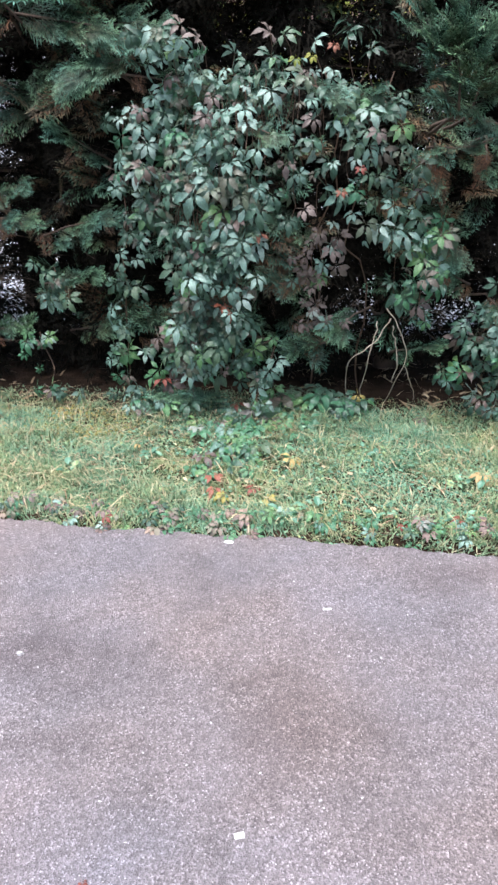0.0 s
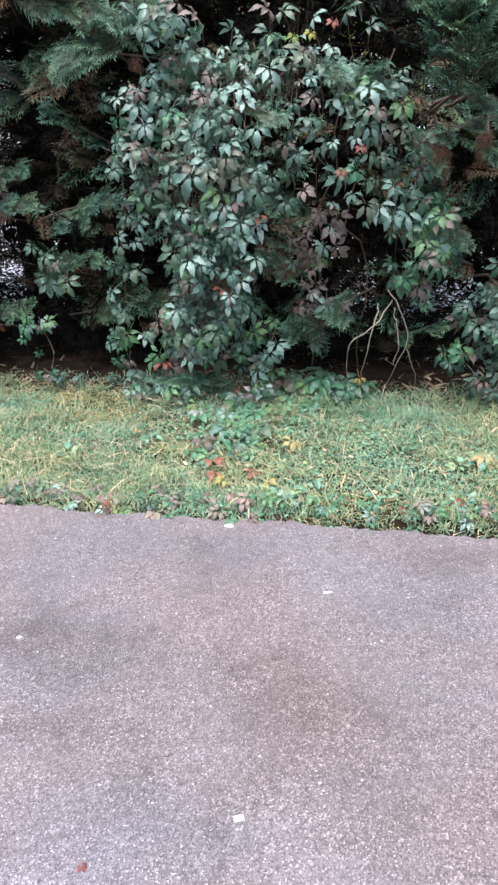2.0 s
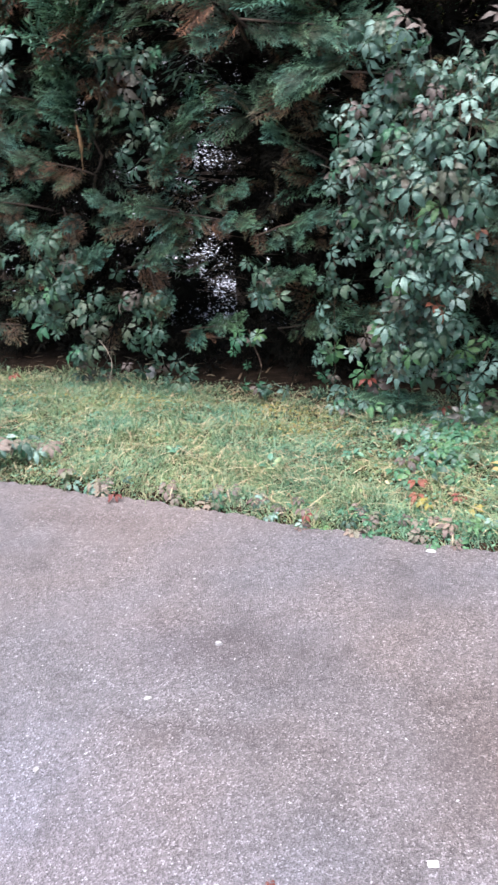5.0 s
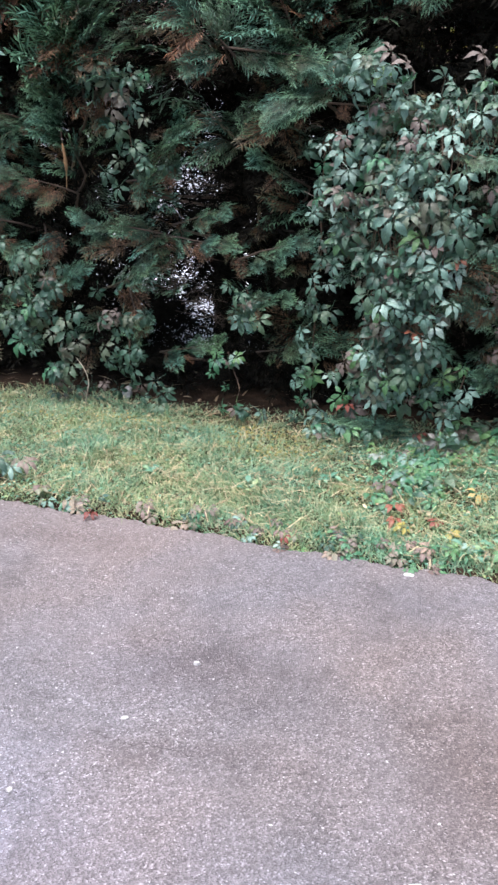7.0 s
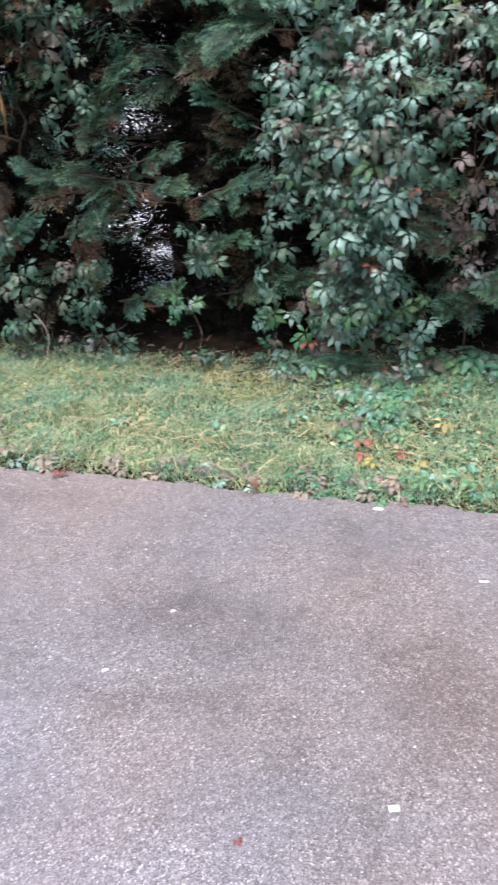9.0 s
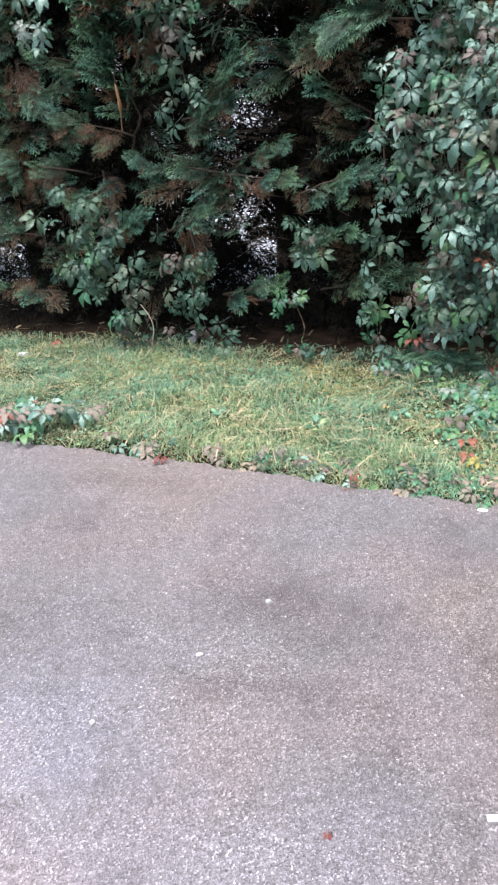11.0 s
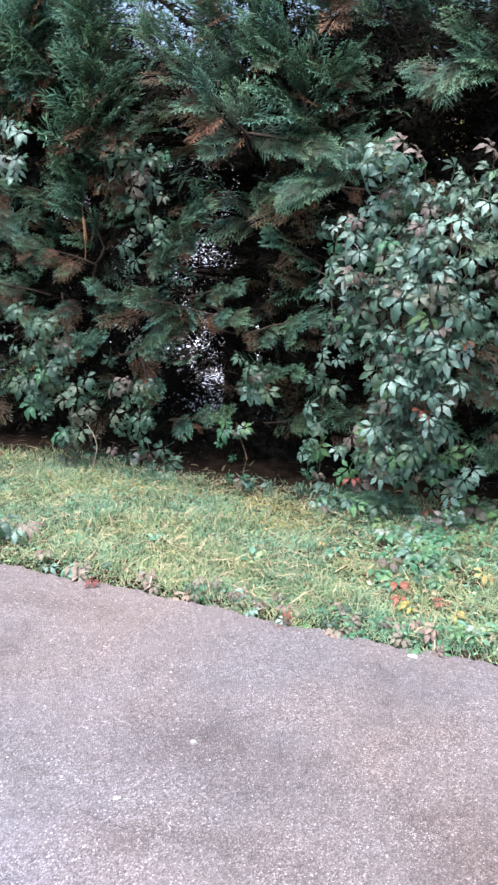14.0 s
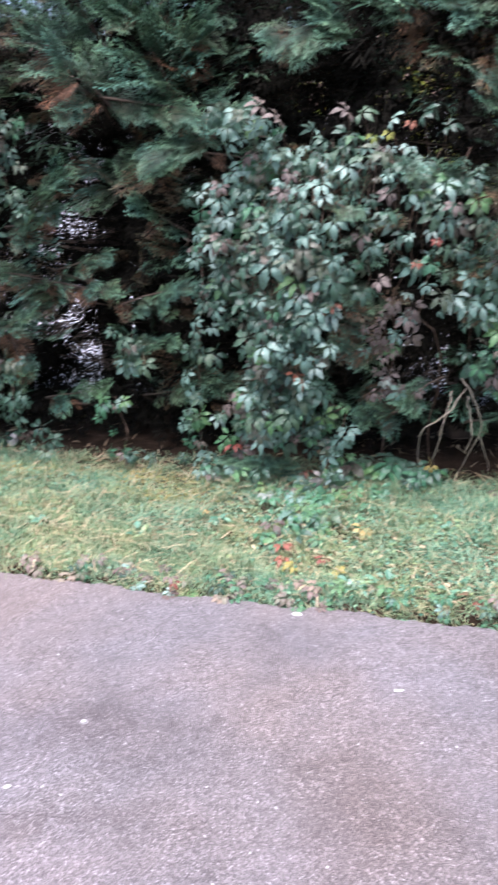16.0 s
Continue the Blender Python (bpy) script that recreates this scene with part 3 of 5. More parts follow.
# ---------------------------------------------------------------- creeper leaves
def leaflet(length, width, droop, fold, wave, teeth=0.12):
    """One broad, pointed, toothed leaflet along +y, folded on its midrib and arching down. Gives points, faces and the places along and across it."""
    t = np.array([0.0, 0.12, 0.25, 0.38, 0.51, 0.64, 0.77, 0.89, 1.0])
    w = np.array([0.03, 0.16, 0.45, 0.78, 1.0, 0.98, 0.74, 0.34, 0.0]) * width
    n = len(t)
    w[1:-1] *= 1 + teeth * np.array([-1, 1, -1, 1, -1, 1, -1])
    z = 0.12 * np.sin(np.pi * t) * length - droop * t**2 * length
    mid = np.stack([0 * t, t * length * (1 - 0.22 * droop * t), z], -1)
    ripple = wave * width * np.sin(np.arange(n) * 1.6)
    back = np.where(np.arange(n) % 2 == 0, 0.03, -0.015) * length
    lf = np.stack([-w, mid[:, 1] - back, z + fold * w + ripple], -1)[1:-1]
    rt = np.stack([w, mid[:, 1] - back, z + fold * w - ripple], -1)[1:-1]
    V = np.concatenate([mid, lf, rt])
    along = np.concatenate([t, t[1:-1], t[1:-1]])
    across = np.concatenate([np.zeros(n), np.ones(n - 2), np.ones(n - 2)])
    a, b = n, n + n - 2
    F4 = [[i, i + 1, a + i, a + i - 1] for i in range(1, n - 2)] + [[i + 1, i, b + i - 1, b + i] for i in range(1, n - 2)]
    F3 = [[0, 1, a], [1, 0, b], [n - 2, n - 1, b - 1], [n - 1, n - 2, b + n - 3]]
    return V, np.array(F4), np.array(F3), along, across


def creeper_leaf(rng, count=5):
    """A palmate leaf of five leaflets on a short stalk, draped over its middle; tip of the middle one towards +y."""
    V, F4, F3, A, C = [np.array([[0, 0, 0]])], [], [], [[0.0]], [[0.0]]
    n = 1
    angles = np.linspace(-1.0, 1.0, count) * (1.75 if count == 5 else 0.95)
    for a in angles:
        big = 1 - 0.3 * abs(a) / 1.75
        v, f4, f3, along, across = leaflet(0.088 * big * rng.uniform(0.88, 1.1), 0.0165 * big * rng.uniform(0.88, 1.15), rng.uniform(0.05, 0.42), rng.uniform(0.1, 0.45), rng.uniform(-0.3, 0.3))
        tilt = rng.uniform(-0.34, 0.02)
        v = v @ np.array([[1, 0, 0], [0, math.cos(tilt), -math.sin(tilt)], [0, math.sin(tilt), math.cos(tilt)]]).T
        v = v + (0, 0.006, 0)
        a = a + rng.uniform(-0.14, 0.14)
        v = v @ np.array([[math.cos(a), math.sin(a), 0], [-math.sin(a), math.cos(a), 0], [0, 0, 1]]).T
        f3 = np.concatenate([f3 + n, [[0, n, n + 1]]])
        V.append(v)
        F4.append(f4 + n)
        F3.append(f3)
        A.append(along)
        C.append(across)
        n += len(v)
    # stalk
    P, F = tube([(0, 0, 0), (0, -0.025, -0.012), (0.004, -0.06, -0.035)], [0.0011, 0.0012, 0.0015], 4)
    V.append(P)
    F4.append(F[0] + n)
    A.append(np.zeros(len(P)))
    C.append(np.zeros(len(P)))
    return np.concatenate(V), [np.concatenate(F4), np.concatenate(F3)], dict(along=np.concatenate(A), across=np.concatenate(C))


lrng = np.random.default_rng(42)
LEAF_SHAPES = [creeper_leaf(lrng) for _ in range(9)] + [creeper_leaf(lrng, 3)]
LEAF_MESHES = {}


def leaf_mesh(k, m):
    if (k, m.name) not in LEAF_MESHES:
        V, F, veins = LEAF_SHAPES[k]
        LEAF_MESHES[k, m.name] = build_mesh("leaf", V, F, [m], attrs=veins, smooth=True)
    return LEAF_MESHES[k, m.name]


def put_leaf(owner, k, m, at, tip, face, size):
    R = frame_of(tip, face)
    ob = new("leaf", leaf_mesh(k, m))
    ob.parent = owner
    M = Matrix([[*(R[i] * size), at[i] - owner.location[i]] for i in range(3)] + [[0, 0, 0, 1]])
    ob.matrix_local = M
    return ob


def pick_material(rng, pale=0.15, purple=0.07, fresh=0.1, red=0.0, dusty=0.0):
    r = rng.random()
    for share, m in ((pale, LEAF_PALE_SHEEN), (purple, LEAF_PURPLE), (fresh, LEAF_FRESH), (red, LEAF_RED), (dusty, LEAF_DUSTY)):
        if r < share:
            return m
        r -= share
    return LEAF


def hanging_leaf(owner, rng, at, size=1.0, m=None, side=None):
    tip = (rng.normal(0, 0.6), rng.normal(-0.35, 0.35), -0.8 + rng.normal(0, 0.35))
    face = (rng.normal(0, 0.5), -0.85 + rng.normal(0, 0.3), 0.65 + rng.normal(0, 0.4))
    return put_leaf(owner, int(rng.integers(10)), m or pick_material(rng), at, tip, face, size * rng.uniform(0.55, 1.25))


# openings in the hedge through which the bright yard shows, bored along the camera's sight lines
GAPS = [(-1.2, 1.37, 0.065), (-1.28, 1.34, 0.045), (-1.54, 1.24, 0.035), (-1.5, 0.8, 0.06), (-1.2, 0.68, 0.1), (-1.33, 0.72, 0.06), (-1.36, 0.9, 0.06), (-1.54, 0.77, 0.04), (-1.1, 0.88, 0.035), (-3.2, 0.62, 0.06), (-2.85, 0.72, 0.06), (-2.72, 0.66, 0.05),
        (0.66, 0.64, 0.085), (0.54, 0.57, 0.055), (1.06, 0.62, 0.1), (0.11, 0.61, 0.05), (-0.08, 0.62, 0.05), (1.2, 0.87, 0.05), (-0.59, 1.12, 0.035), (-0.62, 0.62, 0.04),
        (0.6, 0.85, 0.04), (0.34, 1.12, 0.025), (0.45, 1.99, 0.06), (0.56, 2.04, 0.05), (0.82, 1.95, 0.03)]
# middle eye point of the camera path, where the bores start
EYE_MID = np.array([-0.05, 0.0, 1.48])


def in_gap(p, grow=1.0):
    """Whether a point lies in one of the bores that run back and down through the hedge, along the camera's sight
    lines.
    """
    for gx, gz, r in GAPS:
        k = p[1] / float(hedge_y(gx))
        x, z = EYE_MID[0] + (gx - EYE_MID[0]) * k, EYE_MID[2] + (gz - EYE_MID[2]) * k
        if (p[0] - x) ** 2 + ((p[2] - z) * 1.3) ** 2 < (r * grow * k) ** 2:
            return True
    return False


def strand(name, label, path, leaves, seed, spread=0.06, size=1.0, radius=0.004, group="creeper vines", **shares):
    """A hanging or creeping vine with its leaves along it."""
    rng = np.random.default_rng(seed)
    base = path[-1]
    top = holder(name, (float(base[0]), float(base[1]), float(min(p[2] for p in path))), label, "creeper", group)
    P = np.concatenate([bent(a, b, 0, 0.008, 7, rng)[: 7 if i == len(path) - 2 else 6] for i, (a, b) in enumerate(zip(path[:-1], path[1:]))])
    V, F = tube(P, np.linspace(radius, radius * 0.5, len(P)), 6)
    part("stem", build_mesh("stem", local(top, V), F, [VINE], smooth=True), top)
    for i in range(int(leaves * 1.5)):
        p = P[int(rng.integers(len(P)))]
        at = p + (rng.normal(0, spread), -abs(rng.normal(0, 0.035)) - 0.015, rng.normal(0, spread * 0.6))
        at[2] = max(at[2], 0.09)
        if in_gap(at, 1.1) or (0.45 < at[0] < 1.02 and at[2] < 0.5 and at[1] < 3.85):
            continue
        hanging_leaf(top, rng, at, size, pick_material(rng, **shares))
    return top


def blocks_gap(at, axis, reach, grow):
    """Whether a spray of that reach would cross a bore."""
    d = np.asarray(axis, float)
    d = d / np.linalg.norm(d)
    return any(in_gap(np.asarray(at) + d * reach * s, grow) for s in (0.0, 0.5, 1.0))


def curtain_top(x):
    """Height of the crest of the curtain."""
    return float(np.interp(x, (-0.5, -0.4, -0.3, -0.2, -0.08, 0.12, 0.4, 0.72, 0.82, 0.92), (1.0, 1.28, 1.46, 1.6, 1.72, 1.79, 1.77, 1.72, 1.5, 1.15)))


def curtain_foot(x):
    """How far down the strands hang."""
    return float(np.interp(x, (-0.5, -0.42, -0.03, 0.03, 0.1, 0.45, 0.55, 0.62, 0.7, 0.76, 0.9), (0.3, 0.16, 0.18, 0.5, 0.95, 1.08, 0.75, 0.85, 1.05, 0.6, 0.6)))


def curtain_face(x, z):
    """How far the curtain bulges out before the hedge."""
    wide = max(0.0, 1 - ((x - 0.18) / 0.95) ** 2) * (0.36 + (0.1 if x < 0.05 else 0.0))
    fall = 0.45 + 0.55 * math.sin(min(1.0, max(z, 0.0) / 1.5) * 2.3)
    near_top = np.clip((z - curtain_top(x) + 0.34) / 0.34, 0, 1)
    return wide * fall * (1 - 0.7 * near_top**2)


def build_mound():
    """The thick curtain of creeper that hangs over the hedge, strand beside strand."""
    rng = np.random.default_rng(77)
    top = holder("creeper_curtain", (0.2, 4.0, 0.0), "dense dark green creeper curtain hanging over the hedge", "creeper", "creeper vines")
    # main stems, from the ground up and over
    for sx, tx in ((-0.3, -0.15), (0.05, 0.3), (0.42, 0.62), (0.7, 0.75), (-0.1, -0.3)):
        up = bent((sx, 4.45 - 0.17 * sx, -0.02), (tx, 4.1 - 0.17 * tx, 1.7), 0, 0.05, 12, rng)
        V, F = tube(up, np.linspace(0.0055, 0.003, 12), 6)
        part("stem", build_mesh("stem", local(top, V), F, [VINE], smooth=True), top)
    spots = []
    for x0 in np.concatenate([np.arange(-0.3, 0.1, 0.034), np.arange(0.1, 0.88, 0.043)]):
        layers = 2 if x0 < 0.1 else 1
        for layer in range(layers):
            x0j = x0 + rng.normal(0, 0.015)
            hi = curtain_top(x0j) - rng.uniform(0.0, 0.12)
            lo = curtain_foot(x0j) + (abs(rng.normal(0, 0.16)) if layer or x0 > 0.1 else rng.uniform(0, 0.14))
            if layer:
                hi -= rng.uniform(0, 0.5)
            if lo > hi - 0.15:
                continue
            # Left strands get more sheen-coloured leaves, standing in for reflected sky.
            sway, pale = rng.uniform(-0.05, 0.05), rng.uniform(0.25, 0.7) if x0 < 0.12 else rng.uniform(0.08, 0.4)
            z, k, line = hi, 0, []
            while z > lo:
                s = (hi - z) / max(0.3, hi - lo)
                x = x0j + sway * math.sin(3 * s) + rng.normal(0, 0.008)
                y = float(hedge_y(x)) + 0.03 - curtain_face(x, z) + 0.07 * layer + rng.normal(0, 0.035)
                line.append((x, y + 0.03, z))
                thin = 0.25 if (0.1 < x < 0.46 and 1.03 < z < 1.3) else (0.2 if 0.22 < x < 0.36 and 1.46 < z < 1.58 else 0.0)
                side = 1 if k % 2 else -1
                at = (x + side * rng.uniform(0.01, 0.05), y - rng.uniform(0, 0.03), z + rng.normal(0, 0.01))
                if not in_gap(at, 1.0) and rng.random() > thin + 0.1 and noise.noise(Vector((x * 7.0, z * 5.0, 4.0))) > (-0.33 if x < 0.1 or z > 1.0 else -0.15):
                    spots.append((layer + 0.4 * rng.random(), at, side, pale, hi - z))
                z -= rng.uniform(0.045, 0.085)
                k += 1
            if len(line) > 2 and (x0 < 0.1 or rng.random() < 0.4):
                V, F = tube(np.array(line), np.linspace(0.0026, 0.0012, len(line)), 4)
                part("stem", build_mesh("stem", local(top, V), F, [VINE], smooth=True), top)
    spots.sort(key=lambda q: q[0])
    rest = Heap()
    for i, (_, at, side, pale, below) in enumerate(spots):
        lift = 0.75 * max(0.0, 1 - below / 0.3)
        tip = (side * abs(rng.normal(0.35, 0.35)), -0.5 + rng.normal(0, 0.25), -0.7 + 0.4 * lift + rng.normal(0, 0.28))
        face = (side * 0.2 + rng.normal(0, 0.4), -0.65 + rng.normal(0, 0.25), 0.8 + 0.4 * lift + rng.normal(0, 0.25))
        size = rng.choice([0.5, 0.7, 0.85, 1.0, 1.15]) * rng.uniform(0.9, 1.1)
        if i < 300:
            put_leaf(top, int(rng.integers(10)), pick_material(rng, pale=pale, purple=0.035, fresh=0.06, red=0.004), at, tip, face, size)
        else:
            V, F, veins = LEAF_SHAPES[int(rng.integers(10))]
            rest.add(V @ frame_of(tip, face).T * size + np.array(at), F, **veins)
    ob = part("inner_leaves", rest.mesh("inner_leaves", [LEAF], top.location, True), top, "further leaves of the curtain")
    ob["kind"] = "stuff"
    # the big pale leaf and the shoots above the crest
    put_leaf(top, 9, LEAF_PALE_SHEEN, (-0.2, 3.64, 1.2), (-0.25, -0.3, -0.75), (0.0, -0.8, 0.7), 1.5)
    for x, z in ((-0.32, 1.86), (-0.24, 1.9), (-0.16, 1.84), (0.0, 1.78), (0.16, 1.86), (0.22, 1.85), (0.36, 1.82), (0.5, 1.84), (0.6, 1.78)):
        put_leaf(top, int(rng.integers(5)), pick_material(rng, 0.25, 0.15, 0.0, 0.0), (x, 3.88 - 0.17 * x, z), (rng.normal(0, 0.8), -0.4, 0.3), (0, -0.6, 0.8), rng.uniform(0.85, 1.15))
        V, F = tube(bent((x + 0.05, 3.95 - 0.17 * x, z - 0.2), (x, 3.88 - 0.17 * x, z), 0, 0.008, 6, rng), 0.0018, 5)
        part("stem", build_mesh("stem", local(top, V), F, [VINE], smooth=True), top)
    for x, z, m in ((0.26, 1.74, LEAF_LIME), (0.33, 1.75, LEAF_LIME), (0.42, 1.79, LEAF_RED), (0.55, 1.3, LEAF_RED), (-0.1, 1.6, LEAF_PURPLE), (-0.14, 1.52, LEAF_PURPLE), (0.47, 1.2, LEAF_RED), (0.62, 1.45, LEAF_PURPLE)):
        put_leaf(top, int(rng.integers(5)), m, (x, 3.68 - 0.17 * x, z), (rng.normal(0, 0.4), -0.4, -0.7), (0, -0.9, 0.5), 0.45 if m is not LEAF_PURPLE else 0.75)


build_mound()
L = "trailing creeper with dark green five-part leaves on conifer"
strand("creeper_vine", L, [(-0.56, 4.12, 1.5), (-0.57, 4.08, 1.0), (-0.61, 4.08, 0.55), (-0.62, 4.1, 0.12)], 34, 1, 0.04, 0.95, pale=0.2, purple=0.06)
strand("creeper_vine", "creeper trail with dull purplish-green leaves beside the curtain", [(-0.3, 4.08, 1.7), (-0.38, 4.04, 1.42), (-0.44, 4.06, 1.15), (-0.46, 4.12, 0.9)], 44, 2, 0.06, 1.0, pale=0.3, purple=0.08)
strand("creeper_vine", L, [(-0.38, 4.04, 1.85), (-0.28, 3.98, 1.78), (-0.15, 3.92, 1.7)], 14, 3, 0.06, 0.95, pale=0.3)
strand("creeper_vine", L, [(-1.62, 4.3, 1.9), (-1.65, 4.26, 1.65), (-1.6, 4.26, 1.35)], 24, 4, 0.07, 1.0, pale=0.0, purple=0.0, fresh=0.02)
strand("creeper_vine", "creeper cluster with large dark leaves low on hedge", [(-2.5, 4.42, 0.85), (-2.3, 4.36, 0.6), (-2.2, 4.36, 0.3), (-2.15, 4.4, 0.08)], 44, 5, 0.14, 1.15, pale=0.02, purple=0.05, fresh=0.03)
strand("creeper_vine", L, [(-1.85, 4.34, 0.62), (-1.75, 4.28, 0.4), (-1.7, 4.3, 0.12)], 20, 6, 0.09, 1.0, pale=0.05, purple=0.1, fresh=0.03)
strand("creeper_vine", "creeper shoot with bright leaves high on the conifer", [(-2.6, 4.44, 2.15), (-2.58, 4.4, 2.0), (-2.5, 4.4, 1.85)], 12, 7, 0.07, 1.1, pale=0.6)
strand("creeper_vine", "low creeper with broad green leaves beside dry stems", [(1.5, 3.8, 0.78), (1.36, 3.78, 0.58), (1.24, 3.78, 0.42), (1.12, 3.8, 0.24)], 62, 8, 0.11, 1.0, pale=0.25, fresh=0.12)
strand("creeper_vine", L, [(0.92, 3.8, 1.0), (0.9, 3.76, 0.8), (0.9, 3.78, 0.62)], 24, 9, 0.06, 1.05, fresh=0.25, pale=0.1)
strand("creeper_vine", "creeper sprouting from lawn on bent stem", [(0.2, 3.95, 0.42), (0.12, 3.85, 0.22), (0.03, 3.76, 0.03)], 18, 10, 0.07, 0.85, fresh=0.25)
strand("creeper_vine", "sparse creeper shoot with yellowed leaves under hedge", [(-1.12, 4.2, 0.42), (-1.05, 4.16, 0.22), (-1.0, 4.14, 0.02)], 12, 11, 0.05, 0.85, fresh=0.5)
strand("creeper_vine", L, [(-1.0, 4.2, 0.78), (-0.98, 4.16, 0.6)], 9, 12, 0.06, 0.95)
strand("creeper_vine", L, [(-0.3, 4.05, 0.5), (-0.42, 4.02, 0.3), (-0.4, 4.02, 0.1)], 26, 13, 0.07, 0.95, fresh=0.2, purple=0.15)
strand("creeper_vine", "withered brownish creeper trail hanging from the curtain", [(0.4, 3.86, 1.0), (0.38, 3.86, 0.75), (0.42, 3.9, 0.5)], 22, 14, 0.06, 0.8, purple=0.7)
strand("creeper_vine", L, [(1.2, 3.82, 0.32), (1.28, 3.78, 0.2), (1.28, 3.74, 0.1)], 9, 15, 0.07, 0.85, pale=0.3)


def ground_creeper(name, label, spots, seed, size, shares, height=0.045):
    """Creeper leaves close to the lawn, on a runner."""
    rng = np.random.default_rng(seed)
    x0, y0 = spots[0]
    top = holder(name, (x0, y0, 0.0), label, "creeper", "ground creepers")
    P = np.array([(x, y, float(ground_z(x, y)) + 0.012) for x, y in sorted(spots)])
    V, F = tube(P, 0.0022, 5)
    part("runner", build_mesh("runner", local(top, V), F, [VINE], smooth=True), top)
    for x, y in spots:
        tip = (rng.normal(0, 0.7), -0.8 + rng.normal(0, 0.35), rng.normal(-0.25, 0.25))
        z = float(ground_z(x, y)) + height * rng.uniform(0.6, 1.5)
        put_leaf(top, int(rng.integers(10)), pick_material(rng, **shares), (x, y, z), tip, (rng.normal(0, 0.3), -0.45, 1.0), 1.2 * size * rng.uniform(0.7, 1.2))
    return top


srng = np.random.default_rng(31)
ex = np.sort(srng.uniform(-1.02, 0.05, 74))
ground_creeper("edge_creeper", "creeper runner with purple and green leaves at asphalt edge", [(float(x), float(edge_y(x)) + srng.uniform(-0.02, 0.14)) for x in ex], 32, 0.46, dict(pale=0.12, purple=0.08, fresh=0.3, red=0.0, dusty=0.4), 0.035)
ex = np.sort(srng.uniform(0.05, 1.7, 84))
ground_creeper("edge_creeper", "creeper runner with fresh green leaves at asphalt edge", [(float(x), float(edge_y(x)) + srng.uniform(0.01, 0.15)) for x in ex], 33, 0.42, dict(pale=0.22, purple=0.02, fresh=0.5, red=0.0, dusty=0.12), 0.04)
ex = np.sort(srng.uniform(-1.75, -1.0, 20))
ground_creeper("edge_creeper", "sparse creeper runner at asphalt edge", [(float(x), float(edge_y(x)) + srng.uniform(0.0, 0.1)) for x in ex], 34, 0.55, dict(pale=0.2, purple=0.05, fresh=0.25, red=0.0, dusty=0.3), 0.04)
pts = []
for n in range(66):
    s = srng.random()
    pts.append((float(-0.13 + 0.22 * s + srng.normal(0, 0.11)), float(3.08 + 0.85 * s + srng.normal(0, 0.05))))
ground_creeper("lawn_creeper", "creeper with fresh green leaves crossing the lawn", pts, 35, 0.74, dict(pale=0.06, purple=0.02, fresh=0.8, red=0.0), 0.045)
pts = [(float(x), float(hedge_y(x) - 0.04 + srng.normal(0, 0.06))) for x in srng.uniform(0.15, 0.72, 26)]
ground_creeper("lawn_creeper", "low dark creeper at the hedge foot", pts, 36, 1.05, dict(pale=0.1, purple=0.02, fresh=0.3, red=0.0), 0.08)
pts = [(float(srng.normal(-2.22, 0.15)), float(srng.normal(3.12, 0.07))) for _ in range(44)]
ground_creeper("lawn_creeper", "greyish creeper tuft at lawn edge", pts, 37, 0.8, dict(pale=0.4, purple=0.02, fresh=0.2, red=0.02, dusty=0.25), 0.1)
pts = [(float(srng.uniform(-0.62, -0.2)), float(srng.normal(4.02, 0.07))) for _ in range(22)]
ground_creeper("lawn_creeper", "low dark creeper at the hedge foot", pts, 38, 0.85, dict(pale=0.15, purple=0.05, fresh=0.2, red=0.02), 0.07)

# ---------------------------------------------------------------- conifers
def spray_shape(rng, length=0.2, pairs=10, fine=True):
    """A flat, feathery fan: a rib with side twigs set with thin scale-leaf fingers. Gives points, quads and nearness to the tip."""
    V, tips = [], []

    def finger(p, d, l, w, z0, tone):
        s = np.array([-d[1], d[0], 0]) * w
        q = p + d * l + (0, 0, z0 * l)
        m = p + d * l * 0.5
        V.append(np.array([p, m + s, q, m - s]))
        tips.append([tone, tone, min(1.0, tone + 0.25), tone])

    step = 0.019 if fine else 0.05
    for i in range(pairs):
        t = (i + 0.5) / pairs
        for side in (-1, 1):
            p = np.array([rng.normal(0, 0.0015), t * length, -0.16 * t * t * length])
            l = length * 0.46 * (1 - t) ** 0.75 * rng.uniform(0.7, 1.2) + 0.016
            a = radians(rng.uniform(30, 46))
            d = np.array([side * math.sin(a), math.cos(a), rng.uniform(-0.25, 0.12)])
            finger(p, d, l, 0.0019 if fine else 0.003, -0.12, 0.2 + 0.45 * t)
            count = max(2, int(l / step))
            for j in range(count):
                u = (j + 0.7) / count
                for s2 in (-1, 1):
                    b = a + s2 * radians(rng.uniform(22, 38))
                    dd = np.array([side * math.sin(b), math.cos(b), rng.uniform(-0.25, 0.12)])
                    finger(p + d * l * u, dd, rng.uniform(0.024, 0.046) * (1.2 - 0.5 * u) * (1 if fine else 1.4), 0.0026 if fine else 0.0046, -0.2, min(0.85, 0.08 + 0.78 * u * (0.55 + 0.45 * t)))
    V = np.concatenate(V)
    F = np.arange(len(V)).reshape(-1, 4)
    return V, [F], np.concatenate(tips)


crng = np.random.default_rng(9)
SPRAYS = [spray_shape(crng, 0.2, 9) for _ in range(6)]
COARSE = [spray_shape(crng, 0.3, 5, False) for _ in range(4)]


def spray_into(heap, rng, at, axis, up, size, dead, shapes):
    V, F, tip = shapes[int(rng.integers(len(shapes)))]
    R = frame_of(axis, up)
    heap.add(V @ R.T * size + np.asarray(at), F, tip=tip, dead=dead)


